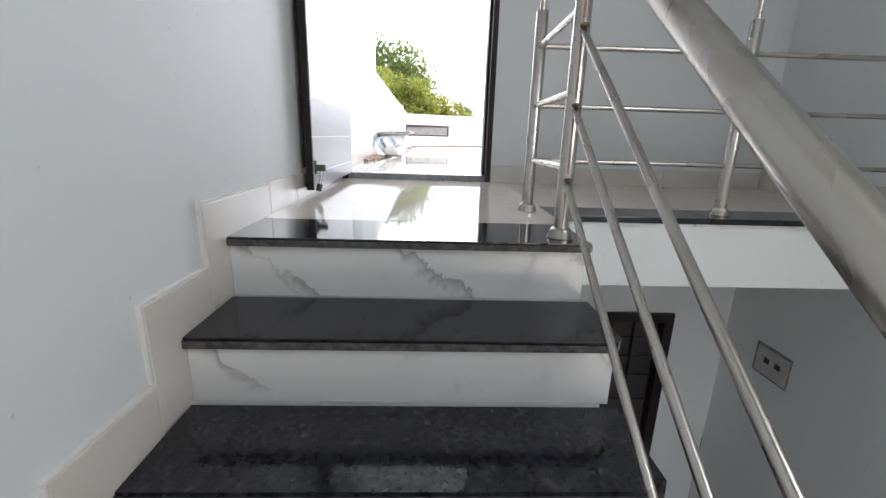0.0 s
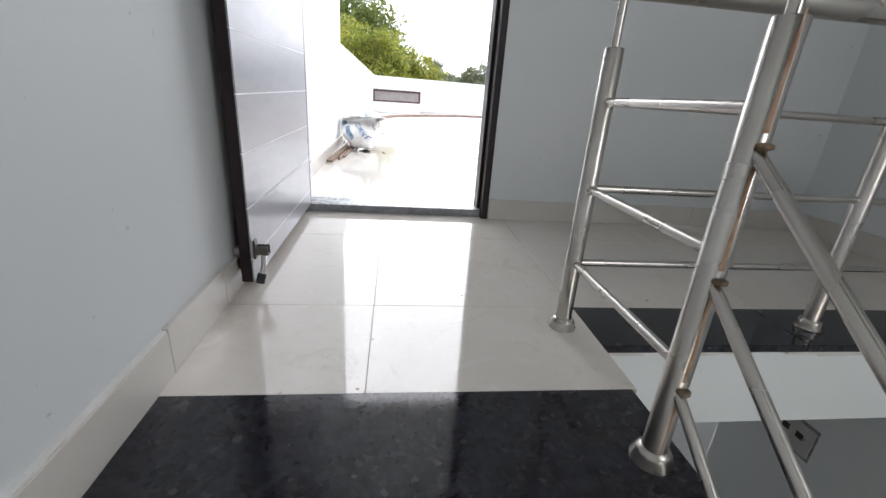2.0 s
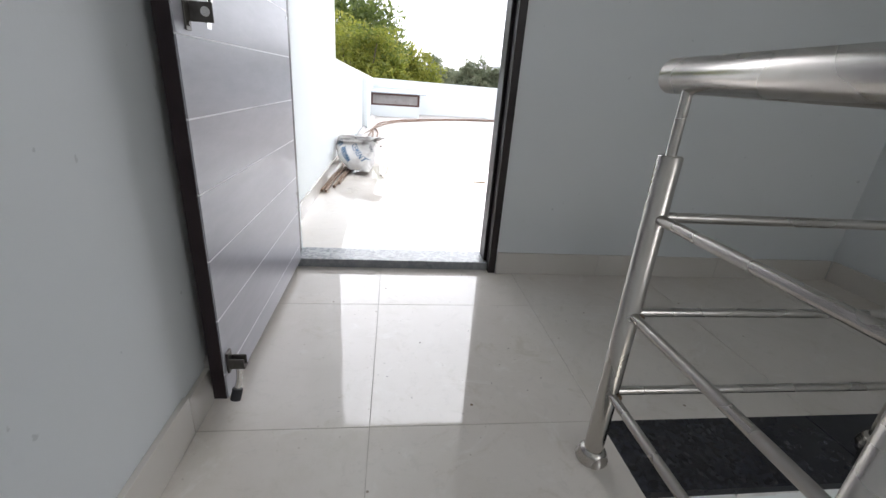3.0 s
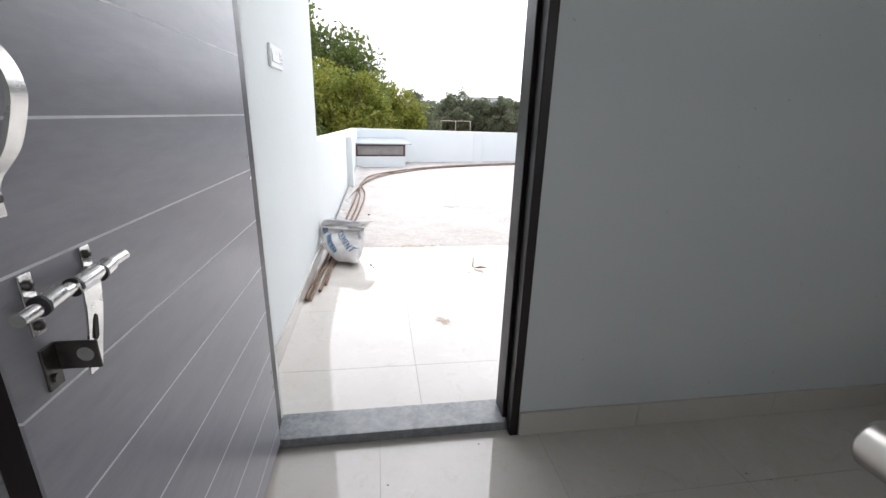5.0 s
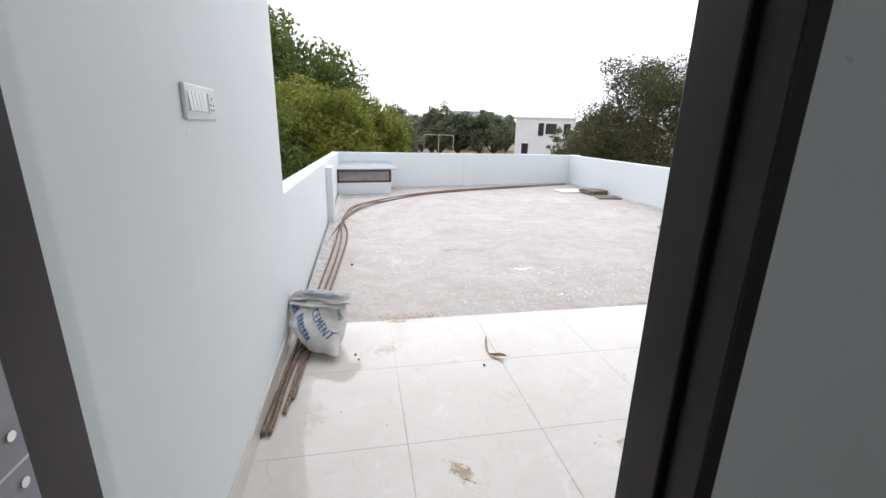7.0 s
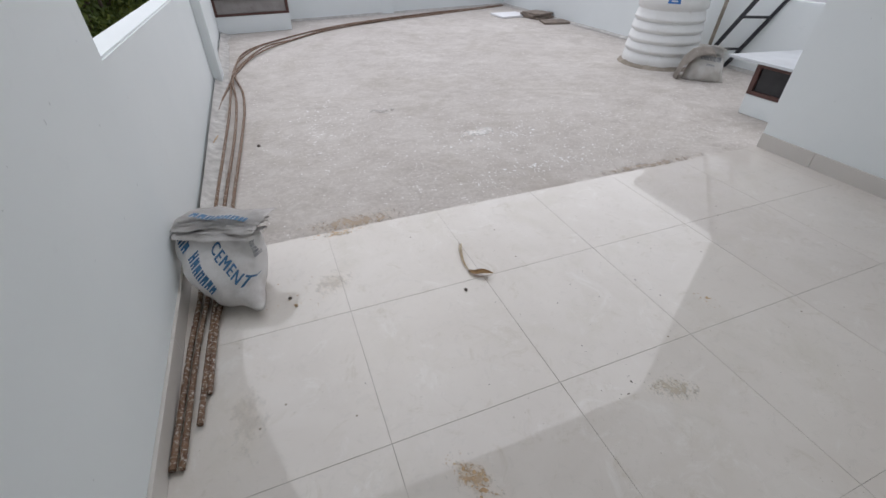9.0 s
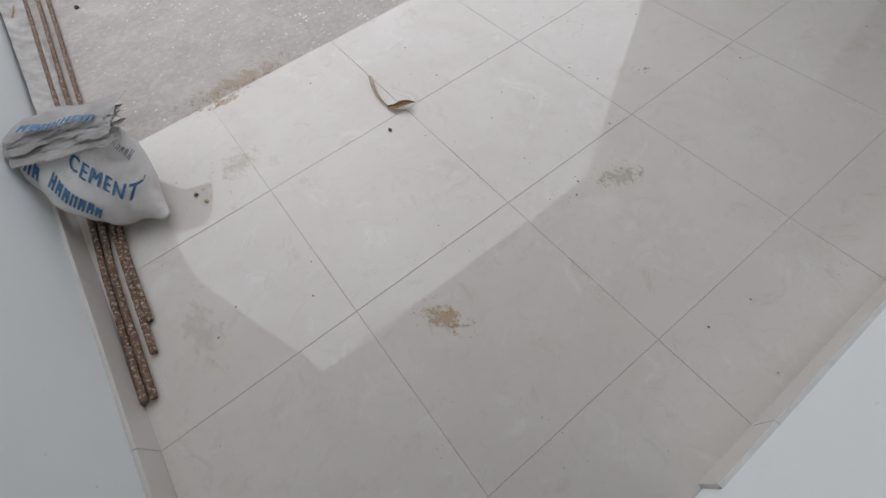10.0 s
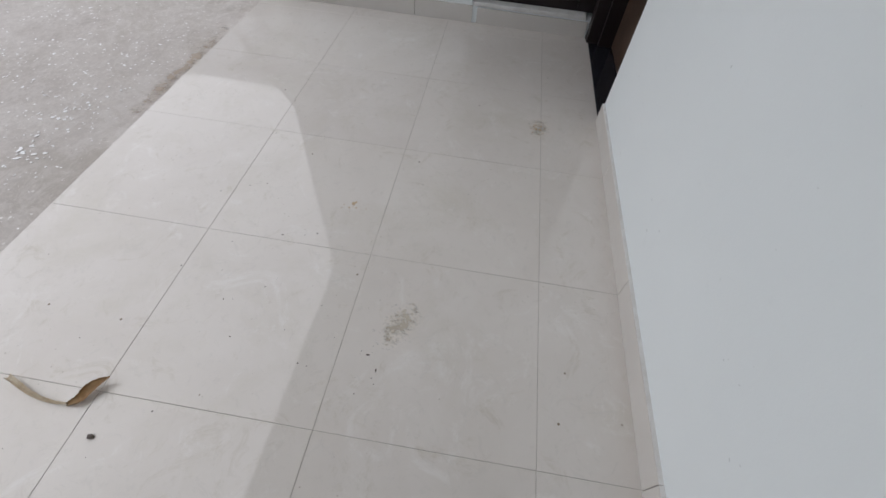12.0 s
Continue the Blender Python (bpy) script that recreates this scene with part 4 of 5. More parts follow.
# splashed cement along the foot of the west parapet
bm = bmesh.new()
rng = random.Random(8)
prev = None
for i in range(130):
    y = 0.02 + i * 0.05
    w = 0.10 + 0.05 * noise.noise((y * 2.2, 0, 3)) + 0.02 * rng.random()
    row = [bm.verts.new((PX0 + f * w + 0.02, y, ROOF_Z + h + 0.006 * rng.random())) for f, h in ((0, 0.05), (0.3, 0.022), (0.65, 0.012), (1, 0.002))]
    if prev:
        for k in range(3):
            bm.faces.new((prev[k], prev[k + 1], row[k + 1], row[k])).smooth = True
    prev = row
for (ax, ay), (bx, by), count in (((PX0, skew(PX0)), (TX1, skew(TX1)), 110), ((TX1 + 0.05, skew(TX1)), (TX1 - 0.015, 0.4), 120)):
    d = Vector((bx - ax, by - ay, 0)).normalized()
    side = Vector((d.y, -d.x, 0))
    prev = None
    for i in range(count):
        t = i / (count - 1)
        w = 0.05 + 0.035 * noise.noise((t * 19, ax, 5)) + 0.012 * rng.random()
        c = Vector((ax + (bx - ax) * t, ay + (by - ay) * t, ROOF_Z))
        row = [bm.verts.new(c + side * (f * w - 0.004) + Vector((0, 0, h + 0.004 * rng.random()))) for f, h in ((0, 0.03), (0.4, 0.012), (1, 0.001))]
        if prev:
            for k in range(2):
                bm.faces.new((prev[k], prev[k + 1], row[k + 1], row[k])).smooth = True
        prev = row
solid("cement_splash", bm, ROUGH_CEMENT, "rough cement smeared along the parapet foot", "cement", "", "stuff")


def ventilator(name, ox, oy, w, depth, angle, label, cover_m, cover_label, sill, pane_m, cover_x, rise):
    """A low masonry light shaft with a framed pane in front and a stone cover. Built along x from the front left corner."""
    v = thing(name, (0, 0, 0), label, "ventilator")
    top = sill + 0.25
    part("base", boxes((0, w, 0, depth, 0, sill), (0, 0.03, 0.02, depth, sill, top), (w - 0.03, w, 0.02, depth, sill, top), bevel=0.006), WALL_OUT, v)
    fr = part("frame", boxes((0.0, w, -0.004, 0.045, sill + 0.001, sill + 0.033), (0.0, w, -0.004, 0.045, top - 0.033, top - 0.001), (0.0, 0.04, -0.004, 0.045, sill + 0.033, top - 0.033), (w - 0.04, w, -0.004, 0.045, sill + 0.033, top - 0.033), bevel=0.003), BROWN_FRAME, v, "brown painted window frame")
    part("pane", boxes((0.04, w - 0.04, 0.018, 0.024, sill + 0.033, top - 0.033)), pane_m, fr, "dusty pane")
    part("inside", boxes((0.03, w - 0.03, depth * 0.5, depth * 0.5 + 0.02, sill + 0.001, top - 0.001)), WALL_OUT, v)
    cover = prism([(cover_x, -0.07), (w * 0.45, -0.085), (w + 0.13, -0.05), (w + 0.10, depth), (-0.02, depth)], "z", top + 0.005, top + 0.027, 0.003)
    for q in cover.verts:
        q.co.z += rise * max(0.0, q.co.y) / depth
    part("cover_slab", cover, cover_m, v, cover_label)
    v.matrix_world = pose(ox, oy, ROOF_Z, 0, 0, angle)
    return v


ventilator("ventilator_box", -0.625, 5.80, 1.07, 0.76, 8.5, "low white ventilator box with brown frame and stone cover", SHEET, "grey-blue stone cover slab", 0.235, DUSTY, -0.03, 0.07)
ventilator("ventilator_box", 3.72, 0.62, 1.0, 1.1, -88, "low ventilator box with brown frame beside the room wall", simple("pale_stone_sheet", (0.62, 0.64, 0.66), (0.50, 0.52, 0.54), 3, 0.35, 0.6, 0.2, 30), "thin pale cover sheet", 0.165, DARK_PANE, -0.24, 0.0)


# ---- roof things ----
def rebar(pts, r):
    """A ribbed steel bar along a smooth line."""
    line = spline(pts, 44)
    rng = random.Random(round(pts[0][0] * 1000) + 7)
    rs = [r * (1.0 + 0.10 * (i % 2) + 0.08 * rng.random()) for i in range(len(line))]
    bm = sweep(bmesh.new(), line, rs, 8)
    return solid("rebar", bm, REBAR, "long rusty steel reinforcing bar splashed with cement", "rebar", "rebars along the parapet")


ZR = ROOF_Z + 0.012
rebar([(-0.60, -1.055, 0.012), (-0.585, -0.6, 0.012), (-0.565, -0.2, 0.013), (-0.598, 0.5, ZR), (-0.575, 1.4, ZR), (-0.565, 2.1, ZR), (-0.50, 2.8, ZR), (-0.40, 3.5, ZR), (-0.16, 4.25, ZR + 0.012), (0.30, 5.0, ZR), (1.2, 5.82, ZR), (2.9, 6.6, ZR), (4.98, 7.36, ZR)], 0.0095)
rebar([(-0.575, -1.06, 0.012), (-0.56, -0.6, 0.012), (-0.53, -0.2, 0.013), (-0.535, 0.5, ZR), (-0.50, 1.4, ZR), (-0.475, 2.1, ZR), (-0.46, 2.9, ZR), (-0.42, 3.6, ZR + 0.02), (-0.29, 4.5, ZR), (0.16, 5.12, ZR), (1.15, 5.95, ZR), (2.9, 6.66, ZR), (4.95, 7.40, ZR)], 0.0095)
rebar([(-0.535, -0.93, 0.012), (-0.52, -0.6, 0.012), (-0.50, -0.2, 0.013), (-0.49, 0.5, ZR), (-0.44, 1.4, ZR), (-0.42, 2.0, ZR), (-0.42, 2.5, ZR), (-0.44, 3.1, ZR + 0.02), (-0.36, 3.8, ZR), (-0.05, 4.6, ZR + 0.02), (0.35, 5.08, ZR), (1.25, 5.86, ZR + 0.02), (2.95, 6.55, ZR), (4.9, 7.28, ZR)], 0.0095)
rebar([(-0.512, -0.82, 0.012), (-0.50, -0.5, 0.012), (-0.465, -0.2, 0.013), (-0.445, 0.5, ZR), (-0.39, 1.4, ZR), (-0.355, 2.1, ZR), (-0.36, 2.7, ZR), (-0.42, 3.25, ZR + 0.02), (-0.38, 3.9, ZR + 0.02), (-0.14, 4.6, ZR + 0.02), (0.2, 5.05, ZR + 0.02), (1.2, 5.90, ZR + 0.02), (2.9, 6.63, ZR + 0.02), (4.7, 7.26, ZR)], 0.0095)

# half-filled cement sack leaning on the wall
from mathutils.bvhtree import BVHTree


def sack(name, label, material, half_w, half_d, height, seed, top_w=0.8, slump=0.0):
    """A slumped woven sack: wide face towards -y, folded mouth on top; its own axes, base at 0."""
    s = thing(name, (0, 0, 0), label, "sack")
    bm = bmesh.new()
    NU, NV = 44, 26
    rows = []
    for j in range(NV + 1):
        v = j / NV
        z = height * v
        bulge = (math.sin(math.pi * min(1.0, 0.16 + 0.84 * (1 - (1 - v) ** 1.25)))) ** 0.55 if v < 0.98 else 0.18
        wide = half_w * ((0.80 + 0.32 * math.sin(math.pi * (0.12 + 0.6 * v))) * (1 - v) + top_w * v)
        deep = half_d * max(0.16, bulge * (1.0 - 0.25 * v))
        row = []
        for i in range(NU):
            a = 2 * math.pi * i / NU
            c, q = math.cos(a), math.sin(a)
            x = wide * math.copysign(abs(c) ** 0.72, c)
            y = deep * math.copysign(abs(q) ** 0.9, q)
            if slump:   # hangs towards the wall: slanting left side, upright right side
                xl, xr = -0.222 + 0.245 * (1 - min(1.0, v / 0.75)) ** 1.15, 0.168 + 0.012 * math.sin(math.pi * v)
                x = (xl + xr) / 2 + (xr - xl) / 2 * math.copysign(abs(c) ** 0.72, c)
            corner = max(0.0, (1 - v * 5)) * abs(c) ** 6
            x *= 1 + 0.10 * corner
            if c > 0:
                tip = max(0.0, 1 - 3.0 * v) * c ** 4
                x += (0.035 + 0.012 * slump) * tip
                y -= (0.05 + 0.05 * slump) * tip
            n = noise.noise((x * 9 + seed, y * 9, z * 9)) * 0.018 + noise.noise((x * 26 + seed, y * 26, z * 14)) * 0.007 - 0.010 * abs(noise.noise((x * 13 + seed, y * 13, z * 20))) * (0.3 + v)
            crease = 0.010 * math.sin(14 * x / half_w + 5 * v) * max(0.0, v - 0.45) * (1 if q < 0 else 0.3)
            row.append(bm.verts.new((x + n * c, y + (n + crease) * (q if abs(q) > 0.2 else 0.2), max(0.0, z + 0.02 * noise.noise((x * 7, y * 7, seed)) * v))))
        rows.append(row)
    for a, b in zip(rows, rows[1:]):
        for i in range(NU):
            bm.faces.new((a[i], a[(i + 1) % NU], b[(i + 1) % NU], b[i])).smooth = True
    bm.faces.new(rows[0][::-1])
    bm.faces.new(rows[-1])
    bm.normal_update()
    tree = BVHTree.FromBMesh(bm)
    part("body", bm, material, s)
    # folded mouth: overlapping flaps of cloth
    rng = random.Random(seed)
    for f in range(6):
        bm = bmesh.new()
        prev = None
        w0, w1 = -half_w * (top_w * (1 + 0.30 * slump) + rng.uniform(-0.12, 0.12)), half_w * (top_w * (1 + 0.02 * slump) + rng.uniform(-0.12, 0.06))
        lean, reach = rng.uniform(-0.012, 0.012), rng.uniform(0.10, 0.17)
        front = -half_d * (0.50 - 0.085 * f + rng.uniform(-0.08, 0.08))
        for i in range(25):
            u = i / 24
            x = w0 + (w1 - w0) * u
            wav = 0.007 * noise.noise((u * 4, f * 3.1, seed)) + 0.004 * noise.noise((u * 13, f * 2.1, seed)) + lean * (u - 0.5) + slump * 0.03 * (u - 0.5)
            z = height - 0.022 + 0.0095 * f + wav + 0.012 * (1 - u)
            y0 = front + 0.035 * noise.noise((u * 3.2, f * 1.7, seed + 5)) + 0.008 * noise.noise((u * 17, f, seed))
            line = [(x, y0, z - 0.012 * (0.4 + abs(noise.noise((u * 6, f * 4.0, 1))))), (x, y0 + 0.006, z - 0.001), (x, y0 + 0.03, z + 0.004), (x, y0 + reach * 0.6, z + 0.005), (x, y0 + reach, z - 0.004)]
            cur = [bm.verts.new(p) for p in line]
            if prev:
                for k in range(4):
                    bm.faces.new((prev[k], cur[k], cur[k + 1], prev[k + 1])).smooth = True
            prev = cur
        bmesh.ops.solidify(bm, geom=bm.faces[:], thickness=0.0025)
        bmesh.ops.recalc_face_normals(bm, faces=bm.faces)
        part("folded_flap", bm, material, s)
    bm = bmesh.new()
    for i in range(26):
        a = Vector((half_w * top_w * (1 + 0.04 * slump) * rng.uniform(0.75, 1.02), -half_d * rng.uniform(-0.2, 0.7), height + rng.uniform(-0.02, 0.035)))
        sweep(bm, [a, a + Vector((rng.uniform(-0.01, 0.03), rng.uniform(-0.02, 0.02), rng.uniform(-0.02, 0.012))), a + Vector((rng.uniform(-0.02, 0.045), rng.uniform(-0.03, 0.03), rng.uniform(-0.035, 0.02)))], 0.0008, 4)
    part("frayed_thread", bm, material, s, "frayed pale threads")
    return s, tree


def wrap(bm, tree, cx, cz, turn, lift=0.004):
    """Lays flat print (in x, y) on the sack's front, turned by degrees about its middle."""
    c, q = math.cos(radians(turn)), math.sin(radians(turn))
    for v in bm.verts:
        x, z = cx + c * v.co.x - q * v.co.y, cz + q * v.co.x + c * v.co.y
        hit = tree.ray_cast(Vector((x, -1.0, z)), Vector((0, 1, 0)))
        y = hit[0].y if hit[0] is not None else 0.0
        v.co = (x, y - lift - v.co.z, z)
    return bm


def lettering(text, size):
    """Built-in font letters as a finely cut flat mesh, centred."""
    cu = bpy.data.curves.new("print", "FONT")
    cu.body, cu.size, cu.align_x, cu.align_y, cu.offset = text, size, "CENTER", "CENTER", 0.0
    cu.resolution_u, cu.space_character = 3, 1.2
    ob = bpy.data.objects.new("print", cu)
    me = bpy.data.meshes.new_from_object(ob)
    bm = bmesh.new()
    bm.from_mesh(me)
    bpy.data.objects.remove(ob)
    bpy.data.meshes.remove(me)
    bpy.data.curves.remove(cu)
    first = bm.copy()
    for k, dx in enumerate((-0.0016, 0.0016)):   # heavy strokes
        for f in first.faces:
            bm.faces.new([bm.verts.new((v.co.x + dx, v.co.y, 0.0004 * (k + 1))) for v in f.verts])
    first.free()
    for axis in ((1, 0, 0), (0, 1, 0)):
        for i in range(-40, 41):
            bmesh.ops.bisect_plane(bm, geom=bm.verts[:] + bm.edges[:] + bm.faces[:], plane_co=Vector(axis) * (0.005 * i), plane_no=axis)
    return bm


def strokes(count, w, h, gap, seed):
    """A row of plain upright bars that stand for a printed name."""
    rng = random.Random(seed)
    bm = bmesh.new()
    x = -(count * (w + gap)) / 2
    for i in range(count):
        pieces = [(x, x + w * 0.36, -h / 2, h / 2), (x + w * 0.64, x + w, -h / 2, h / 2), (x + w * 0.3, x + w * 0.7, rng.choice((-0.1, 0.25)) * h, rng.choice((0.1, 0.4, 0.48)) * h)]
        for a, b, c, d in pieces:
            n = 4
            for k in range(n):
                z0, z1 = c + (d - c) * k / n, c + (d - c) * (k + 1) / n
                bm.faces.new([bm.verts.new(p) for p in ((a, z0, 0), (b, z0, 0), (b, z1, 0), (a, z1, 0))])
        x += w + gap
    return bm


bag, bag_tree = sack("cement_sack", "folded half-full white woven cement sack against the wall", SACK, 0.172, 0.15, 0.248, 3, 0.95, 1.0)
part("lettering", wrap(lettering("CEMENT", 0.048), bag_tree, 0.082, 0.145, -36), INK, bag, "blue printed word")
part("printed_name", wrap(strokes(7, 0.018, 0.034, 0.006, 2), bag_tree, -0.012, 0.118, -42), INK, bag, "blue printed name as bars")
part("printed_name", wrap(strokes(3, 0.022, 0.036, 0.007, 8), bag_tree, -0.14, 0.205, -35), INK, bag, "blue printed name as bars")
part("small_print", wrap(strokes(5, 0.009, 0.014, 0.004, 5), bag_tree, 0.155, 0.19, -62), INK_GREY, bag, "small grey print")
top_print = strokes(7, 0.027, 0.040, 0.008, 4)
for v in top_print.verts:
    v.co = (v.co.x - 0.01, -0.012 + v.co.y, 0.2905 + 0.004 * math.sin(v.co.x * 40))
part("printed_name", top_print, INK, bag, "blue printed name as bars")
for piece in bag.children:
    piece.data.transform(Matrix(((1, 0, 0, 0), (0, 1, 0.42, 0), (0, 0, 1, 0), (0, 0, 0, 1))))
bag.matrix_world = pose(-0.482, -0.308, 0.021, -10, 0, -27)
into_bag = bag.matrix_world.inverted()
for piece in bag.children:   # the cloth flattens where it leans on the wall
    for v in piece.data.vertices:
        at = bag.matrix_world @ v.co
        if at.x < PX0 + 0.03:
            at.x = PX0 + 0.003 + 0.027 * math.exp((at.x - PX0 - 0.03) / 0.027)
            v.co = into_bag @ at

sack2, tree2 = sack("cement_sack", "dusty slumped woven sack on the roof beside the tank", SACK_DUSTY, 0.22, 0.17, 0.26, 11, 0.72)
part("printed_name", wrap(strokes(7, 0.026, 0.035, 0.008, 12), tree2, 0.03, 0.20, -4), INK_GREY, sack2, "faded grey print as bars")
part("printed_name", wrap(strokes(4, 0.016, 0.014, 0.007, 13), tree2, 0.04, 0.15, -4), INK_GREY, sack2, "faded grey print as bars")
bm = bmesh.new()   # cloth thrown over its end
prev = None
for i in range(21):
    u = i / 20
    y = -0.16 + 0.30 * u
    drop = [(-0.30, 0.004), (-0.285, 0.06), (-0.262, 0.13), (-0.225, 0.20), (-0.16, 0.262), (-0.07, 0.292), (0.02, 0.288), (0.07, 0.272)]
    cur = [bm.verts.new((x + 0.012 * noise.noise((u * 7, k * 0.4, 2.0)) - 0.03 * math.sin(math.pi * u), y + 0.012 * noise.noise((u * 3, k, 5.0)), max(0.003, z - 0.05 * (2 * u - 1) ** 2 * (k > 2) + 0.012 * noise.noise((u * 8, k * 0.5, 9.0))))) for k, (x, z) in enumerate(drop)]
    if prev:
        for k in range(len(cur) - 1):
            bm.faces.new((prev[k], cur[k], cur[k + 1], prev[k + 1])).smooth = True
    prev = cur
bmesh.ops.solidify(bm, geom=bm.faces[:], thickness=0.008)
bmesh.ops.recalc_face_normals(bm, faces=bm.faces)
part("thrown_cloth", bm, SACK_BROWN, sack2, "dusty beige cloth thrown over the sack")
sack2.matrix_world = pose(4.30, 1.55, ROOF_Z - 0.002, 0, 0, -42) @ Matrix.Diagonal((0.84, 0.9, 1.12, 1))

for piece in (*bag.children, *sack2.children):
    if piece.name.startswith(("printed_name", "small_print")):
        tagged(piece, "faded print shown as plain bars", "", "", "stuff")

# water tank
MORTAR = simple("dirty_mortar", (0.42, 0.37, 0.31), (0.20, 0.17, 0.13), 9, 0.95, None, 0.8, 45, 0, 0.01)
tank = thing("water_tank", (4.40, 2.30, ROOF_Z), "white ribbed plastic water tank with a blue lid", "water tank")
prof = [(0.412, 0.0), (0.418, 0.012), (0.408, 0.10)]
for i in range(4):
    z, r = 0.115 + 0.108 * i, 0.408 - 0.010 * i
    prof += [(r - 0.020, z), (r - 0.021, z + 0.016), (r + 0.003, z + 0.026), (r + 0.001, z + 0.058), (r - 0.008, z + 0.066), (r - 0.009, z + 0.098)]
prof += [(0.352, 0.562), (0.352, 0.578), (0.372, 0.590), (0.366, 0.70), (0.352, 0.735), (0.30, 0.785), (0.245, 0.822), (0.224, 0.83), (0.222, 0.85)]
tank_body = lathe(prof, (4.40, 2.30, ROOF_Z + 0.02), 48)
for e in tank_body.edges:
    if len(e.link_faces) == 2 and e.calc_face_angle() > 0.3:
        e.smooth = False
part("body", tank_body, TANK, tank)
lid = part("lid", lathe([(0.225, 0.0), (0.236, 0.004), (0.238, 0.03), (0.228, 0.034), (0.226, 0.052), (0.21, 0.06), (0.12, 0.066), (0.05, 0.075)], (4.40, 2.30, ROOF_Z + 0.87), 40), BLUE, tank, "blue screw lid")
bm = bmesh.new()
away = math.atan2(-2.07 - 2.30, -0.15 - 4.40)
rows = []
for hz, rr, half in ((0.645, 0.3735, 0.175), (0.69, 0.3705, 0.15), (0.704, 0.3695, 0.142), (0.737, 0.3555, 0.125), (0.775, 0.3165, 0.105)):
    rows.append([bm.verts.new((4.40 + rr * math.cos(away + half * (i / 4 - 1)), 2.30 + rr * math.sin(away + half * (i / 4 - 1)), ROOF_Z + 0.02 + hz)) for i in range(9)])
for lo, hi in zip(rows, rows[1:]):
    for i in range(8):
        bm.faces.new((lo[i], lo[i + 1], hi[i + 1], hi[i]))
badge = part("badge", bm, TANK_MARK, tank, "blue badge with plain white marks")
for k, (da, z0, z1, w) in enumerate(((-0.05, 0.70, 0.737, 0.016), (0.0, 0.70, 0.737, 0.016), (0.05, 0.70, 0.737, 0.016), (0.0, 0.662, 0.676, 0.085))):
    r0, r1 = (0.3725, 0.3580) if k < 3 else (0.3755, 0.3745)
    bm = bmesh.new()
    bm.faces.new([bm.verts.new((4.40 + rr * math.cos(away + da + q), 2.30 + rr * math.sin(away + da + q), ROOF_Z + 0.02 + z)) for rr, q, z in ((r0, -w, z0), (r0, w, z0), (r1, w, z1), (r1, -w, z1))])
    part("badge_mark", bm, SWITCH, badge, "plain white mark")
bm = bmesh.new()
rng = random.Random(2)
ring = []
for i in range(48):
    a = 2 * math.pi * i / 48
    h = 0.03 + 0.03 * rng.random()
    ring.append([bm.verts.new((4.40 + r * math.cos(a), 2.30 + r * math.sin(a), ROOF_Z + z)) for r, z in ((0.45 + 0.02 * rng.random(), -0.004), (0.425, h * 0.6), (0.397, h))])
for i in range(48):
    a, b = ring[i], ring[(i + 1) % 48]
    for k in range(2):
        bm.faces.new((a[k], b[k], b[k + 1], a[k + 1])).smooth = True
part("mortar_bed", bm, MORTAR, tank, "cracked mortar bed")

# water pipe beside the tank
pipe = thing("water_pipe", (4.9, 2.1, ROOF_Z), "dirty white plastic water pipe with a red valve", "pipe")
part("riser", bar((4.845, 2.02, ROOF_Z), (4.945, 2.05, 0.99), 0.0165, 12), PVC, pipe)
part("splashed_riser", bar((4.845, 2.02, ROOF_Z), (4.913, 2.04, 0.66), 0.020, 12), MORTAR, pipe, "cement-splashed lower pipe")
part("tee", bar((4.865, 2.085, 0.995), (5.03, 2.02, 0.995), 0.0185, 12), PVC, pipe)
part("branch", bar((4.72, 2.16, 0.70), (4.918, 2.045, 0.715), 0.015, 12), PVC, pipe)
part("valve", boxes((4.80, 4.86, 2.075, 2.115, 0.722, 0.75), bevel=0.006), RED, pipe, "red valve handle")

# steel ladder leaning on the room's roof
ladder = thing("steel_ladder", (4.85, 1.65, ROOF_Z), "black painted steel ladder leaning on the room wall", "ladder")


def on_ladder(side, h):
    """A place on the ladder's stringer, h metres up."""
    return Vector((4.70 + 0.29 * side + 0.05 * h, 1.95 - 0.12 * side - 0.53 * h, h))


for side in (0, 1):
    bm = sweep(bmesh.new(), [on_ladder(side, -0.01), on_ladder(side, 3.5)], 0.024, 4)
    for f in bm.faces:
        f.smooth = False
    part("stringer", bm, BLACK_STEEL, ladder)
for i in range(10):
    h = 0.20 + 0.345 * i
    part("rung", bar(on_ladder(0, h), on_ladder(1, h), 0.014, 8), BLACK_STEEL, ladder)

# stone slabs stacked by the parapet
stack = [(4.42, 6.1, 0.62, 0.5, 0.0, 8, WALL_FAR, "pale thin stone slab lying on the roof"), (4.82, 5.75, 0.46, 0.5, 0.0, 14, STONE_BROWN, "brown stone slab in a low pile"), (4.80, 5.78, 0.44, 0.46, 0.032, 5, STONE_BROWN, "brown stone slab in a low pile"), (4.81, 5.74, 0.42, 0.44, 0.064, 20, STONE_BROWN, "brown stone slab on top of a low pile"), (4.80, 5.15, 0.5, 0.34, 0.0, -8, STONE_BROWN, "brown stone slab near the parapet")]
for x, y, w, d, z, a, m, lab in stack:
    ob = solid("stone_slab", prism([(-w / 2, -d / 2), (w * 0.46, -d * 0.52), (w / 2, d * 0.4), (-w * 0.4, d / 2)], "z", 0, 0.03, 0.003), m, lab, "slab", "stone slabs by the parapet")
    ob.matrix_world = pose(x, y, ROOF_Z + z + 0.002, 0, 0, a)

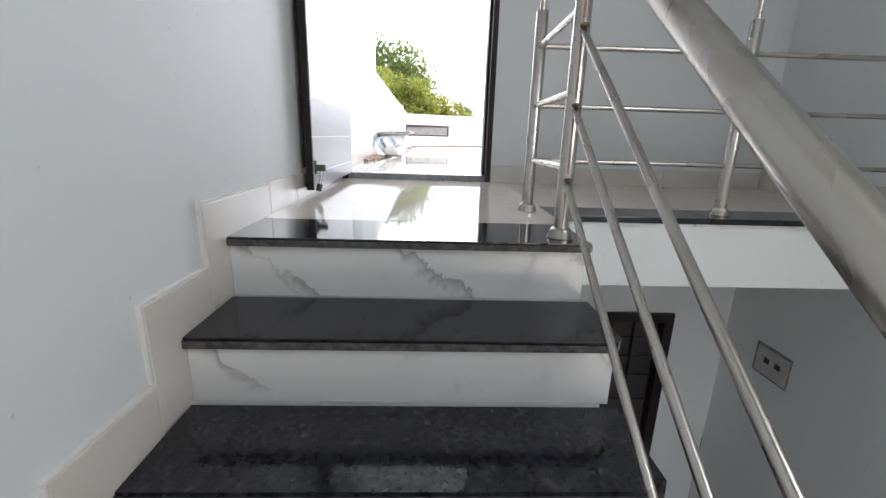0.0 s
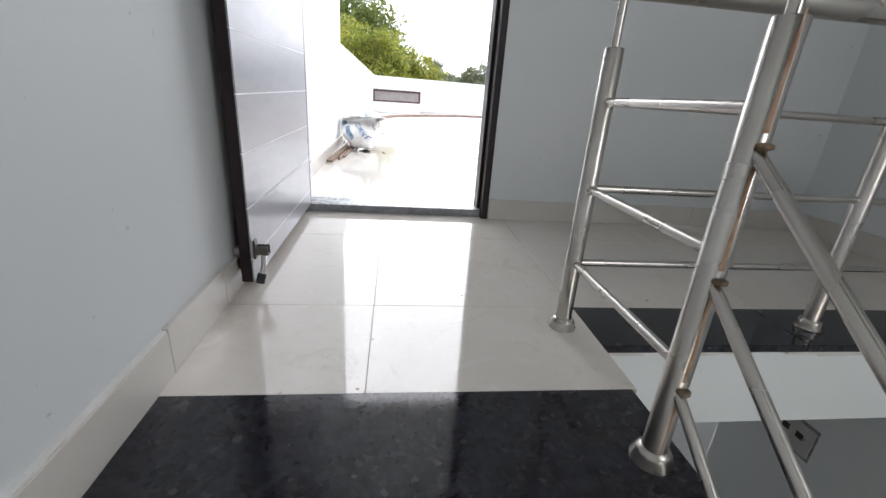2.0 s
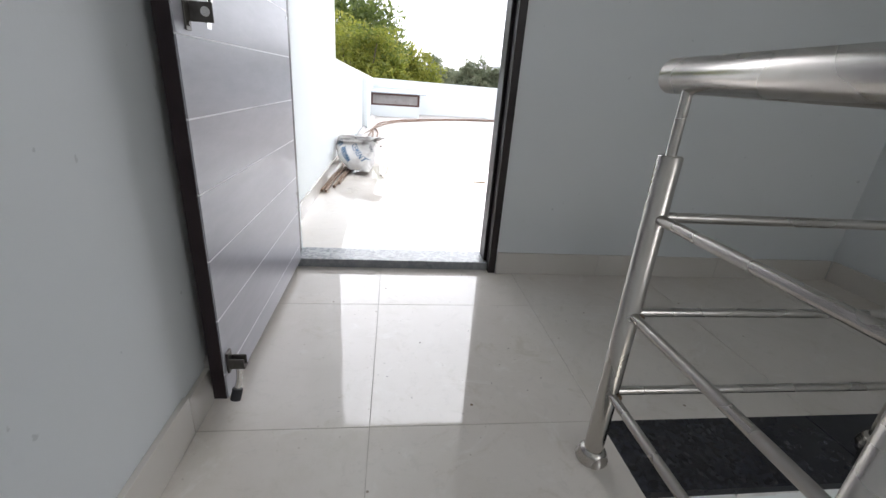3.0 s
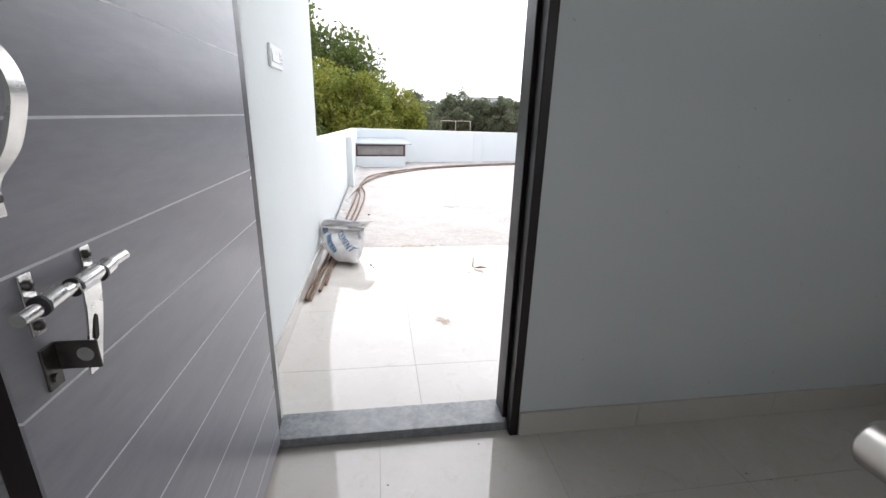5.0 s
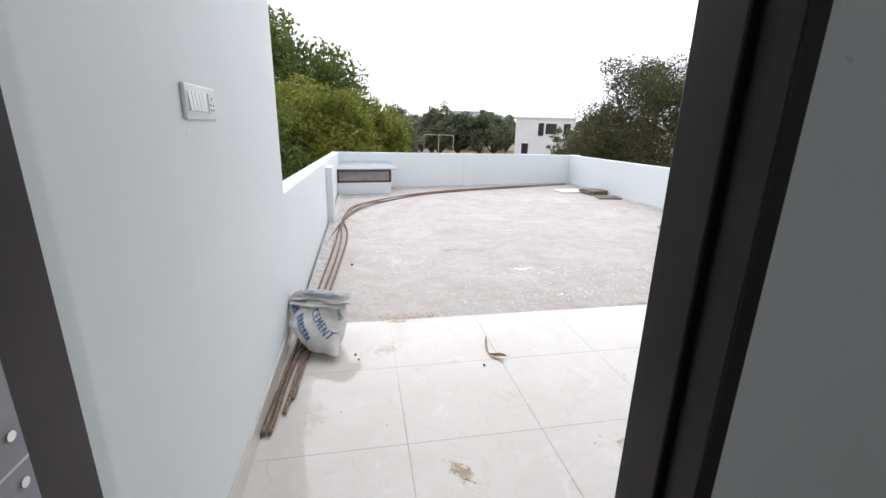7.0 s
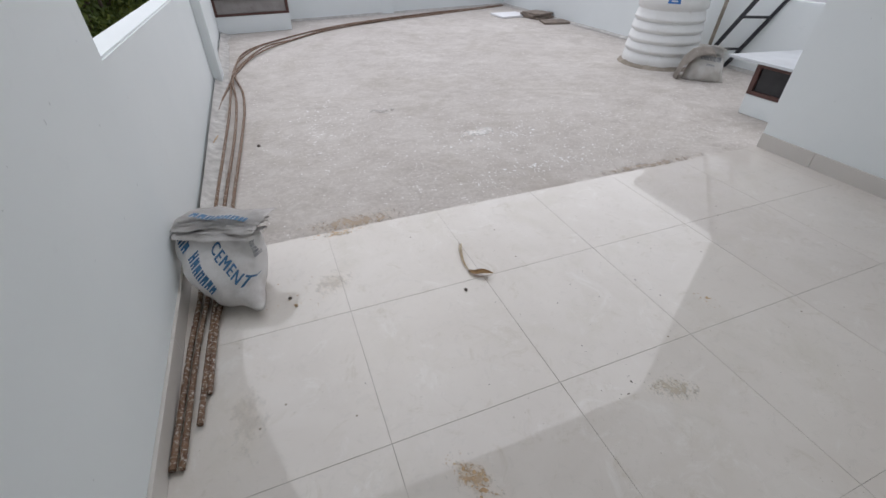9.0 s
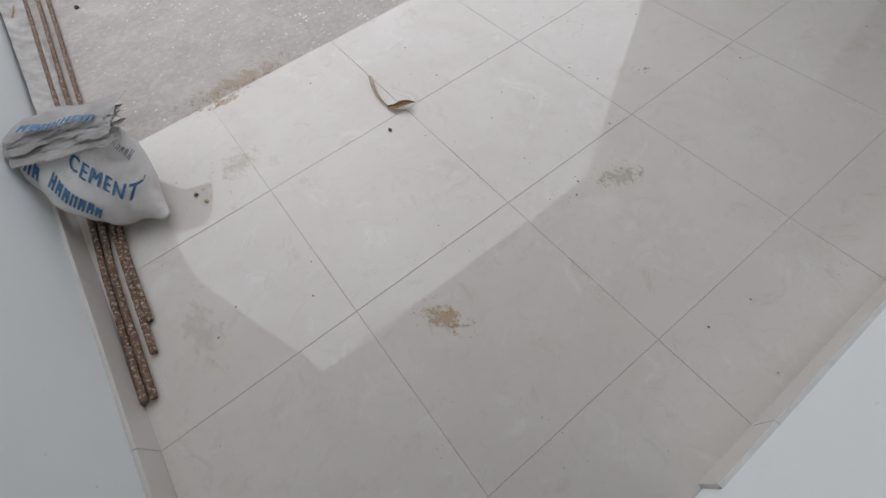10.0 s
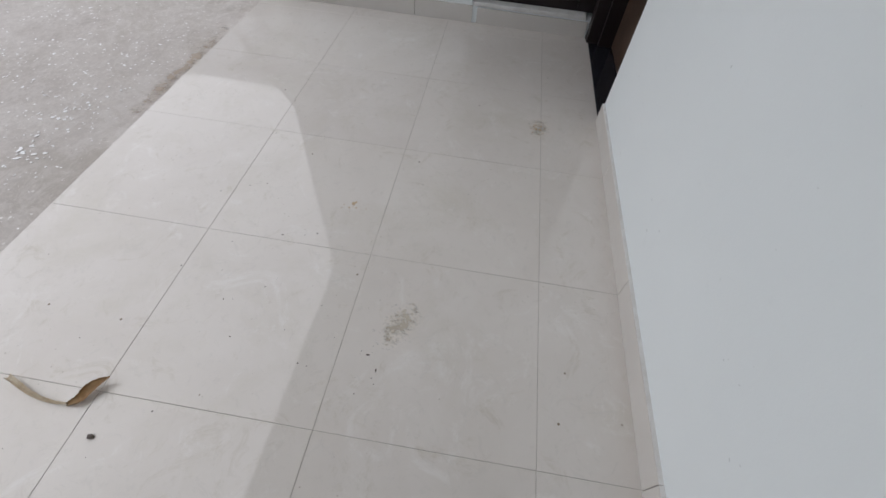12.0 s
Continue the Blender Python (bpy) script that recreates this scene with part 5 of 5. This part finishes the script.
# ---- litter on the tiles ----
def ribbon(line, widths, curl, z0=0.003):
    """A thin curled strip along points on the floor."""
    bm = bmesh.new()
    prev = None
    line = [Vector(p) for p in line]
    for i, c in enumerate(line):
        d = (line[min(i + 1, len(line) - 1)] - line[max(i - 1, 0)]).normalized()
        side = Vector((-d.y, d.x, 0)).normalized()
        w = widths[i]
        cur = [bm.verts.new(c + side * w * k + Vector((0, 0, z0 + curl * w * k * k + 0.0015 * math.sin(i * 2.3 + 4 * k)))) for k in (-1, -0.5, 0, 0.5, 1)]
        if prev:
            for k in range(4):
                bm.faces.new((prev[k], cur[k], cur[k + 1], prev[k + 1])).smooth = True
        prev = cur
    bmesh.ops.solidify(bm, geom=bm.faces[:], thickness=0.0012)
    bmesh.ops.recalc_face_normals(bm, faces=bm.faces)
    return bm


leaf = thing("dry_leaf", (0.57, -0.55, 0), "curled dry brown leaf with a broad pale stalk on the tiles", "leaf")
ln = spline([(0.555, -0.545, 0.002), (0.575, -0.572, 0.004), (0.60, -0.585, 0.009), (0.622, -0.602, 0.015), (0.638, -0.625, 0.026)], 5)
part("blade", ribbon(ln, [0.003 + 0.014 * math.sin(math.pi * min(1.0, 0.05 + i / (len(ln) - 1))) for i in range(len(ln))], 0.55), DRY_LEAF, leaf)
ln = spline([(0.558, -0.548, 0.002), (0.556, -0.50, 0.003), (0.566, -0.44, 0.006), (0.596, -0.355, 0.012)], 5)
part("stalk", ribbon(ln, [0.003 + 0.005 * i / (len(ln) - 1) for i in range(len(ln))], 0.7), simple("pale_stalk", (0.80, 0.73, 0.60), (0.62, 0.50, 0.34), 40, 0.7), leaf, "pale dry stalk")


def chip(at, r, m, name, label, cat):
    rng = random.Random(round(at[0] * 999) + round(at[1] * 777))
    bm = bmesh.new()
    bmesh.ops.create_icosphere(bm, subdivisions=1, radius=r)
    for v in bm.verts:
        v.co *= rng.uniform(0.7, 1.2)
        v.co.z = max(v.co.z * 0.6, -r * 0.35)
    ob = solid(name, bm, m, label, cat, "loose chips on the floor")
    ob.location = (at[0], at[1], at[2] + r * 0.35)


chip((0.494, -0.655, 0), 0.009, PEBBLE, "pebble", "small dark pebble on the tiles", "pebble")
chip((-0.22, -0.435, 0), 0.009, PEBBLE, "pebble", "small dark pebble on the tiles", "pebble")
chip((-0.20, -0.49, 0), 0.010, MUD, "cement_crumb", "brown crumb of dried cement on the tiles", "crumb")
chip((-0.274, 1.32, ROOF_Z), 0.016, PEBBLE, "pebble", "dark pebble on the roof concrete", "pebble")


def roof_lift(x, y):
    return max(0.0004, 0.002 * noise.noise((x * 0.9, y * 0.9, 0)) - 0.001)


def smear(name, cx, cy, rx, ry, count, seed, m, label, turn=0.0, z=0.0, size=1.0):
    """A patch of dried dirt: many thin uneven flakes."""
    rng = random.Random(seed)
    bm = bmesh.new()
    c, q = math.cos(radians(turn)), math.sin(radians(turn))
    for i in range(count):
        a, d = rng.uniform(0, 6.283), rng.random() ** 0.7
        x, y = rx * d * math.cos(a), ry * d * math.sin(a)
        px, py = cx + c * x - q * y, cy + q * x + c * y
        r = size * rng.uniform(0.002, 0.010) * (1.25 - d)
        n = rng.randint(5, 8)
        st = rng.uniform(0.5, 2.2)
        t = rng.uniform(0, 3.14)
        pts = []
        for k in range(n):
            b = 2 * math.pi * k / n
            rr = r * rng.uniform(0.6, 1.2)
            ux, uy = rr * st * math.cos(b), rr * math.sin(b)
            pts.append((px + ux * math.cos(t) - uy * math.sin(t), py + ux * math.sin(t) + uy * math.cos(t)))
        h = rng.uniform(0.0005, 0.0013)
        lift = roof_lift(px, py) if z > ROOF_Z and z < -0.01 else 0.0003
        lo = [bm.verts.new((*p, z + lift - (0.0012 if lift > 0.0003 else 0))) for p in pts]
        top = bm.verts.new((sum(p[0] for p in pts) / n, sum(p[1] for p in pts) / n, z + lift + h))
        for k in range(n):
            bm.faces.new((lo[k], lo[(k + 1) % n], top)).smooth = True
    solid(name, bm, m, label, "dirt", "", "stuff")


SMEAR = simple("grey_beige_smear", (0.42, 0.37, 0.31), (0.50, 0.45, 0.38), 30, 0.6)
smear("cement_dirt", 0.19, -1.38, 0.045, 0.11, 34, 1, MUD, "patch of dried brown cement dirt on the tiles", 25)
smear("cement_dirt", 0.95, -1.36, 0.12, 0.04, 20, 2, SMEAR, "grey-beige smear of dried cement on the tiles", -20)
smear("cement_dirt", 0.82, -1.30, 0.10, 0.05, 10, 22, PEBBLE, "few dark slivers beside the smear", 10, 0.0, 0.5)
smear("cement_dirt", 1.43, -1.07, 0.05, 0.07, 22, 6, MUD, "few flakes of dried dirt on the tiles", 0, 0.0, 0.6)
smear("cement_dirt", 2.10, -1.79, 0.07, 0.05, 30, 7, MUD, "brown dirt flakes near the house wall", 0, 0.0, 0.7)
smear("cement_dirt", -0.20, -0.42, 0.20, 0.16, 34, 3, MUD, "scattered dirt crumbs beside the sack", 0, 0.0, 0.5)
smear("cement_dirt", 0.05, -0.02, 0.2, 0.03, 70, 5, MUD, "brown dirt along the tile edge")
smear("cement_dirt", 1.0, -0.9, 1.9, 0.9, 110, 9, PEBBLE, "tiny dark grit scattered on the porch tiles", 0, 0.0, 0.28)
smear("cement_dirt", 0.1, -2.85, 0.5, 0.45, 30, 10, PEBBLE, "tiny dark grit scattered on the landing tiles", 0, FLOOR, 0.28)
PAINT_FLECK = simple("white_paint_fleck", (0.9, 0.9, 0.9), (0.82, 0.81, 0.79), 20, 0.7)
smear("paint_fleck", 1.5, 0.32, 2.0, 0.27, 520, 14, PAINT_FLECK, "white paint flecks beside the tile edge", 0, ROOF_Z + 0.0015, 0.75)
smear("paint_fleck", 1.6, 0.9, 2.2, 0.88, 900, 12, PAINT_FLECK, "white paint flecks on the roof concrete", 0, ROOF_Z + 0.0015, 0.8)
smear("paint_fleck", 0.2, 1.6, 0.7, 1.55, 420, 13, PAINT_FLECK, "white paint flecks on the roof concrete", 0, ROOF_Z + 0.0015, 0.8)


def film(name, cx, cy, rx, ry, turn, colour, amount, scale, label, z=0.0):
    """A thin dried film of dirt with a ragged see-through edge."""
    n = Nodes(name)
    ln = n.t.nodes.new("ShaderNodeVectorMath")
    ln.operation = "LENGTH"
    n.link(n.scaled(1 / rx, 1 / ry, 0), ln.inputs[0])
    fade = n.ramp(ln.outputs["Value"], [(0.0, 0.0), (1.0, 0.34)])
    flaky = n.mix(1.0, n.noise(scale, 9, 0.72, n.scaled(1.0, 0.7, 1.0)), fade, "SUBTRACT")
    n.link(n.ramp(flaky, [(0.33, 0.0), (0.47, amount)]), n.p.inputs["Alpha"])
    n.set(n.mix(n.noise(scale * 3, 5), colour, tuple(0.8 * v for v in colour)), 0.35, IOR=1.6)
    bm = bmesh.new()
    bm.faces.new([bm.verts.new((rx * math.cos(a * math.pi / 12), ry * math.sin(a * math.pi / 12), 0)) for a in range(24)])
    ob = solid(name, bm, n.mat, label, "stain", "", "stuff")
    ob.matrix_world = pose(cx, cy, z + (0.0007 if z > -0.01 else 0.0035), 0, 0, turn)
    ob.visible_shadow = False


film("dirt_film", 0.19, -1.38, 0.075, 0.15, 25, (0.58, 0.40, 0.22), 0.55, 42, "smeared film of dried brown cement on the tiles")
film("dirt_film", 0.95, -1.36, 0.15, 0.09, -20, (0.64, 0.57, 0.46), 0.5, 40, "smeared grey-beige cement film on the tiles")
film("dirt_film", -0.40, -0.95, 0.10, 0.26, -8, (0.62, 0.55, 0.45), 0.2, 24, "pale dirt film beside the bars")
film("dirt_film", -0.04, -0.40, 0.16, 0.13, 30, (0.64, 0.53, 0.37), 0.28, 34, "yellowish dirt film on the tiles near the roof edge")
film("dirt_film", 2.10, -1.79, 0.12, 0.09, 10, (0.54, 0.44, 0.29), 0.3, 26, "brown dirt film near the house wall")
film("dirt_film", 0.06, -0.035, 0.16, 0.03, 0, (0.60, 0.48, 0.32), 0.55, 34, "ochre crumbs of dirt on the tile edge")
film("roof_stain", 0.16, 0.08, 0.52, 0.13, 0, (0.40, 0.28, 0.16), 0.6, 22, "ochre-brown dirt band along the tile edge", ROOF_Z)
film("roof_stain", 2.2, 0.06, 0.9, 0.07, 0, (0.38, 0.29, 0.20), 0.6, 12, "brown dirt band along the tile edge", ROOF_Z)
film("roof_stain", 1.35, 1.0, 0.28, 0.13, 20, (0.80, 0.78, 0.75), 0.8, 14, "splash of white paint on the roof concrete", ROOF_Z)
film("roof_stain", 0.75, 1.75, 0.22, 0.10, 5, (0.36, 0.33, 0.30), 0.6, 14, "dark patch on the roof concrete", ROOF_Z)

# a straw beside the bars
solid("straw", bar((-0.545, 1.55, ZR + 0.02), (-0.60, 1.33, ZR + 0.012), 0.004, 6), DRY_LEAF, "dry yellow straw on the cement edge", "straw")

# ---- surroundings ----
LOW = -5.0
bm = bmesh.new()
N = 40
gv = [[bm.verts.new((-1500 + 3000 * i / N, -1500 + 3000 * j / N, LOW)) for i in range(N + 1)] for j in range(N + 1)]
for j in range(N):
    for i in range(N):
        bm.faces.new((gv[j][i], gv[j][i + 1], gv[j + 1][i + 1], gv[j + 1][i]))
structure("ground", bm, GROUND, "dry sandy ground with brown grass", "ground")


def leaf_cloud(centres, per, size, seed, spread):
    """Small leaf quads about crown points, as one mesh."""
    r = np.random.RandomState(seed)
    c = np.repeat(np.array(centres), per, axis=0)
    n = len(c)
    d = r.normal(size=(n, 3))
    d /= np.linalg.norm(d, axis=1)[:, None]
    p = c[:, :3] + d * (c[:, 3:4] * spread * r.uniform(0.25, 1.0, (n, 1)) ** 0.6) * np.array([1, 1, 0.75])
    u = r.normal(size=(n, 3))
    u /= np.linalg.norm(u, axis=1)[:, None]
    w = np.cross(u, r.normal(size=(n, 3)))
    w /= np.linalg.norm(w, axis=1)[:, None]
    s = size * r.uniform(0.6, 1.4, (n, 1))
    quad = np.stack([p - u * s, p + w * s * 0.45, p + u * s, p - w * s * 0.45], axis=1).reshape(-1, 3)
    me = bpy.data.meshes.new("crown")
    me.from_pydata(quad.tolist(), [], np.arange(n * 4).reshape(-1, 4).tolist())
    return me


def make_tree(x, y, top, radius, m, seed, label, leaf=0.12, clumps=110, per=90, low=0.35, group=""):
    """A tapered trunk with limbs, and a crown of leaf clumps of uneven outline."""
    rng = random.Random(seed)
    h = top - LOW
    t = thing("tree", (x, y, LOW), label, "tree", group)
    bm = bmesh.new()
    fork = Vector((x + rng.uniform(-0.3, 0.3), y + rng.uniform(-0.3, 0.3), LOW + h * low))
    sweep(bm, spline([(x, y, LOW - 0.1), (x + rng.uniform(-0.2, 0.2), y, LOW + h * low * 0.5), fork], 4), [radius * 0.075 * (1.25 - 0.05 * i) for i in range(9)], 8)
    centre = Vector((x, y, LOW + h * (low + 1) / 2 + h * 0.02))
    half_h = h * (1 - low) / 2
    cs = []
    while len(cs) < clumps:
        d = Vector((rng.gauss(0, 1), rng.gauss(0, 1), rng.gauss(0, 1))).normalized()
        k = rng.uniform(0.35, 1.0) ** 0.5
        lump = 0.78 + 0.35 * noise.noise((d.x * 1.6 + seed, d.y * 1.6, d.z * 1.6))
        p = centre + Vector((d.x * radius, d.y * radius, d.z * half_h)) * k * lump
        cs.append((p.x, p.y, p.z, radius * rng.uniform(0.13, 0.26)))
    for p in rng.sample(cs, min(len(cs), 26)):
        end = Vector(p[:3])
        mid = fork.lerp(end, 0.5) + Vector((rng.uniform(-0.1, 0.1), rng.uniform(-0.1, 0.1), 0.06)) * radius
        line = spline([fork, mid, end], 4)
        sweep(bm, line, [radius * 0.032 * (1.0 - 0.9 * i / (len(line) - 1)) + 0.006 for i in range(len(line))], 5)
    part("trunk", bm, BARK, t)
    me = leaf_cloud(cs, per, leaf, seed, 1.0)
    me.materials.append(m)
    crown = new("crown", me)
    crown.parent = t
    crown.matrix_parent_inverse = Matrix.Translation(-t.location)
    return t


def off(bearing, dist):
    """A place by compass bearing from the terrace door."""
    return -0.15 + dist * math.sin(radians(bearing)), -2.0 + dist * math.cos(radians(bearing))


make_tree(*off(-10.5, 25), 6.6, 5.6, LEAF_DARK, 1, "tall dark green neem tree with a dense crown", 0.15, 240, 150, 0.25)
make_tree(*off(-6.0, 17.5), 3.7, 2.9, LEAF_LIGHT, 2, "bushy bright yellow-green tree", 0.08, 170, 230, 0.15)
make_tree(*off(-15, 15.0), 2.2, 3.0, LEAF_DARK, 12, "dark green leafy tree beside the roof", 0.075, 150, 240, 0.2)
make_tree(*off(1.5, 29), 3.3, 3.4, LEAF_LIGHT, 3, "green leafy tree behind the parapet", 0.12, 130, 140, 0.1)
make_tree(*off(4.5, 42), 3.4, 3.2, LEAF_HAZED, 4, "hazy green tree farther off", 0.16, 100, 110, 0.05)
make_tree(*off(37, 22), 5.3, 4.0, LEAF_DRY, 5, "feathery olive-green acacia tree", 0.055, 260, 320, 0.16)
make_tree(*off(31, 24), 2.6, 2.6, LEAF_DRY, 15, "feathery olive-green acacia bush", 0.055, 110, 220, 0.1)
rng = random.Random(21)
for i, b in enumerate((5.6, 6.9, 8.1, 9.3, 10.6, 11.5, 12.9, 13.8, 15.1, 16.0, 17.4, 18.3, 19.4)):
    make_tree(*off(b + rng.uniform(-0.4, 0.4), rng.uniform(108, 150)), rng.uniform(2.6, 7.0), rng.uniform(3.6, 7.4), LEAF_HAZED, 30 + i, "hazy distant tree across the open ground", 0.26, 110, 90, 0.0, "distant trees")
make_tree(*off(26.3, 70), 2.6, 3.0, LEAF_DRY, 50, "bare scrubby tree before the white house", 0.2, 40, 26, 0.15)
for i, b in enumerate(range(-60, 75, 5)):
    make_tree(*off(b + rng.uniform(-2, 2), rng.uniform(170, 230)), rng.uniform(3.5, 8), rng.uniform(8, 12), LEAF_HAZED, 60 + i, "far hazy tree on the skyline", 0.9, 40, 30, 0.1, "skyline trees")


def house(x, y, w, d, top, turn, label, openings, m=WALL_FAR):
    """A plain flat-roofed house; openings as (x0, x1, z0, z1) on the front face."""
    hs = thing("house", (0, 0, 0), label, "house")
    part("wall", boxes((0, w, 0, d, LOW - 0.2, top)), m, hs)
    part("roof", boxes((-0.3, w + 0.3, -0.4, d + 0.3, top, top + 0.25)), m, hs)
    for x0, x1, z0, z1 in openings:
        win = part("window", boxes((x0, x1, -0.06, 0.05, z0, z1)), DARK_PANE, hs)
        part("frame", boxes((x0 - 0.12, x0, -0.14, 0.0, z0, z1 + 0.12), (x1, x1 + 0.12, -0.14, 0.0, z0, z1 + 0.12), (x0, x1, -0.14, 0.0, z1, z1 + 0.12), (x0 - 0.12, x1 + 0.12, -0.2, 0.0, z0 - 0.12, z0)), m, win)
    hs.matrix_world = pose(x, y, 0, 0, 0, turn)
    return hs


hx, hy = off(20.3, 100)
house(hx, hy, 13, 9, 4.0, -20, "distant white two-storey house with balcony windows", [(5.0, 6.2, 0.2, 3.0), (6.6, 9.0, 0.6, 2.9), (10.5, 12.0, 0.6, 2.9), (1.5, 3.0, -3.8, -1.5)])
hx, hy = off(43.0, 46)
house(hx, hy, 7.5, 8, 3.1, -44, "white house with narrow dark windows", [(4.4, 4.9, 0.4, 2.3), (5.6, 6.5, 0.6, 3.0), (4.6, 6.6, -3.0, -0.6)])
hx, hy = off(11.0, 150)
house(hx, hy, 14, 9, 7.0, -12, "far grey block behind the trees", [(3, 5, 3, 5), (8, 10, 3, 5)], WALL_LILAC)

tower = thing("neighbour_house", (7.5, 4.6, LOW), "tall plain lilac-grey neighbouring house wall", "house")
part("wall", boxes((7.5, 13.0, -6.0, 4.6, LOW - 0.2, 3.3)), WALL_LILAC, tower)
part("roof", boxes((7.4, 13.1, -6.1, 4.7, 3.3, 3.5)), WALL_LILAC, tower)

gx, gy = off(8.3, 100)
goal = thing("goal_frame", (0, 0, 0), "red and white striped metal frame on open ground", "frame")
for px in (0, 3.4, 6.8):
    part("upright", bar((px, 0, 0), (px, 0, 4.9), 0.055, 8), GOAL_RED, goal)
part("crossbar", bar((0, 0, 4.9), (6.8, 0, 4.9), 0.055, 8), GOAL_RED, goal)
goal.matrix_world = pose(gx, gy, LOW, 0, 0, -10)

# ---- floor tiles ----
def tiled(name, label, cols, rows, z, keep=None, base=None):
    """A tiled floor: every tile a piece on a grout bed."""
    fl = structure(name, base, GROUT, label, "floor")
    meshes = {}
    g = 0.0007
    for x0, x1 in zip(cols, cols[1:]):
        for y0, y1 in zip(rows, rows[1:]):
            if keep and not keep((x0 + x1) / 2, (y0 + y1) / 2):
                continue
            key = (round(x1 - x0, 4), round(y1 - y0, 4))
            if key not in meshes:
                w, h = key
                bm = boxes((g, w - g, g, h - g, -0.009, 0.0))
                bmesh.ops.bevel(bm, geom=[e for e in bm.edges if all(v.co.z > -0.001 for v in e.verts)], offset=0.0005, segments=1, affect="EDGES")
                meshes[key] = mesh_of(bm, TILE, "tile")
            t = new("tile", meshes[key])
            t.parent = fl
            t.location = (x0, y0, z)
    return fl


porch_cols = [PX0] + [0.003 + 0.601 * i for i in range(0, 6)] + [PX1]
porch_rows = [YO + 0.006, -1.8, -1.2, -0.601, 0.0]
tiled("porch_floor", "glossy cream vitrified tiles of the porch", porch_cols, porch_rows, 0.0, None, boxes((PX0, PX1, YO + 0.005, -0.001, -0.06, -0.0014)))
land_cols = [XL + 0.001, -0.163, 0.424, 1.047, 1.647, XR]
base = boxes((XL, 0.424, TREAD_Y, -2.222, FLOOR - 0.03, FLOOR - 0.0014), (0.424, XR, EDGE_Y, YD, FLOOR - 0.03, FLOOR - 0.0014))
tiled("floor", "glossy cream vitrified tiles of the landing", land_cols, [TREAD_Y, -3.152, -2.552, -2.222], FLOOR, lambda x, y: x < 0.424 or y > -3.1, base)
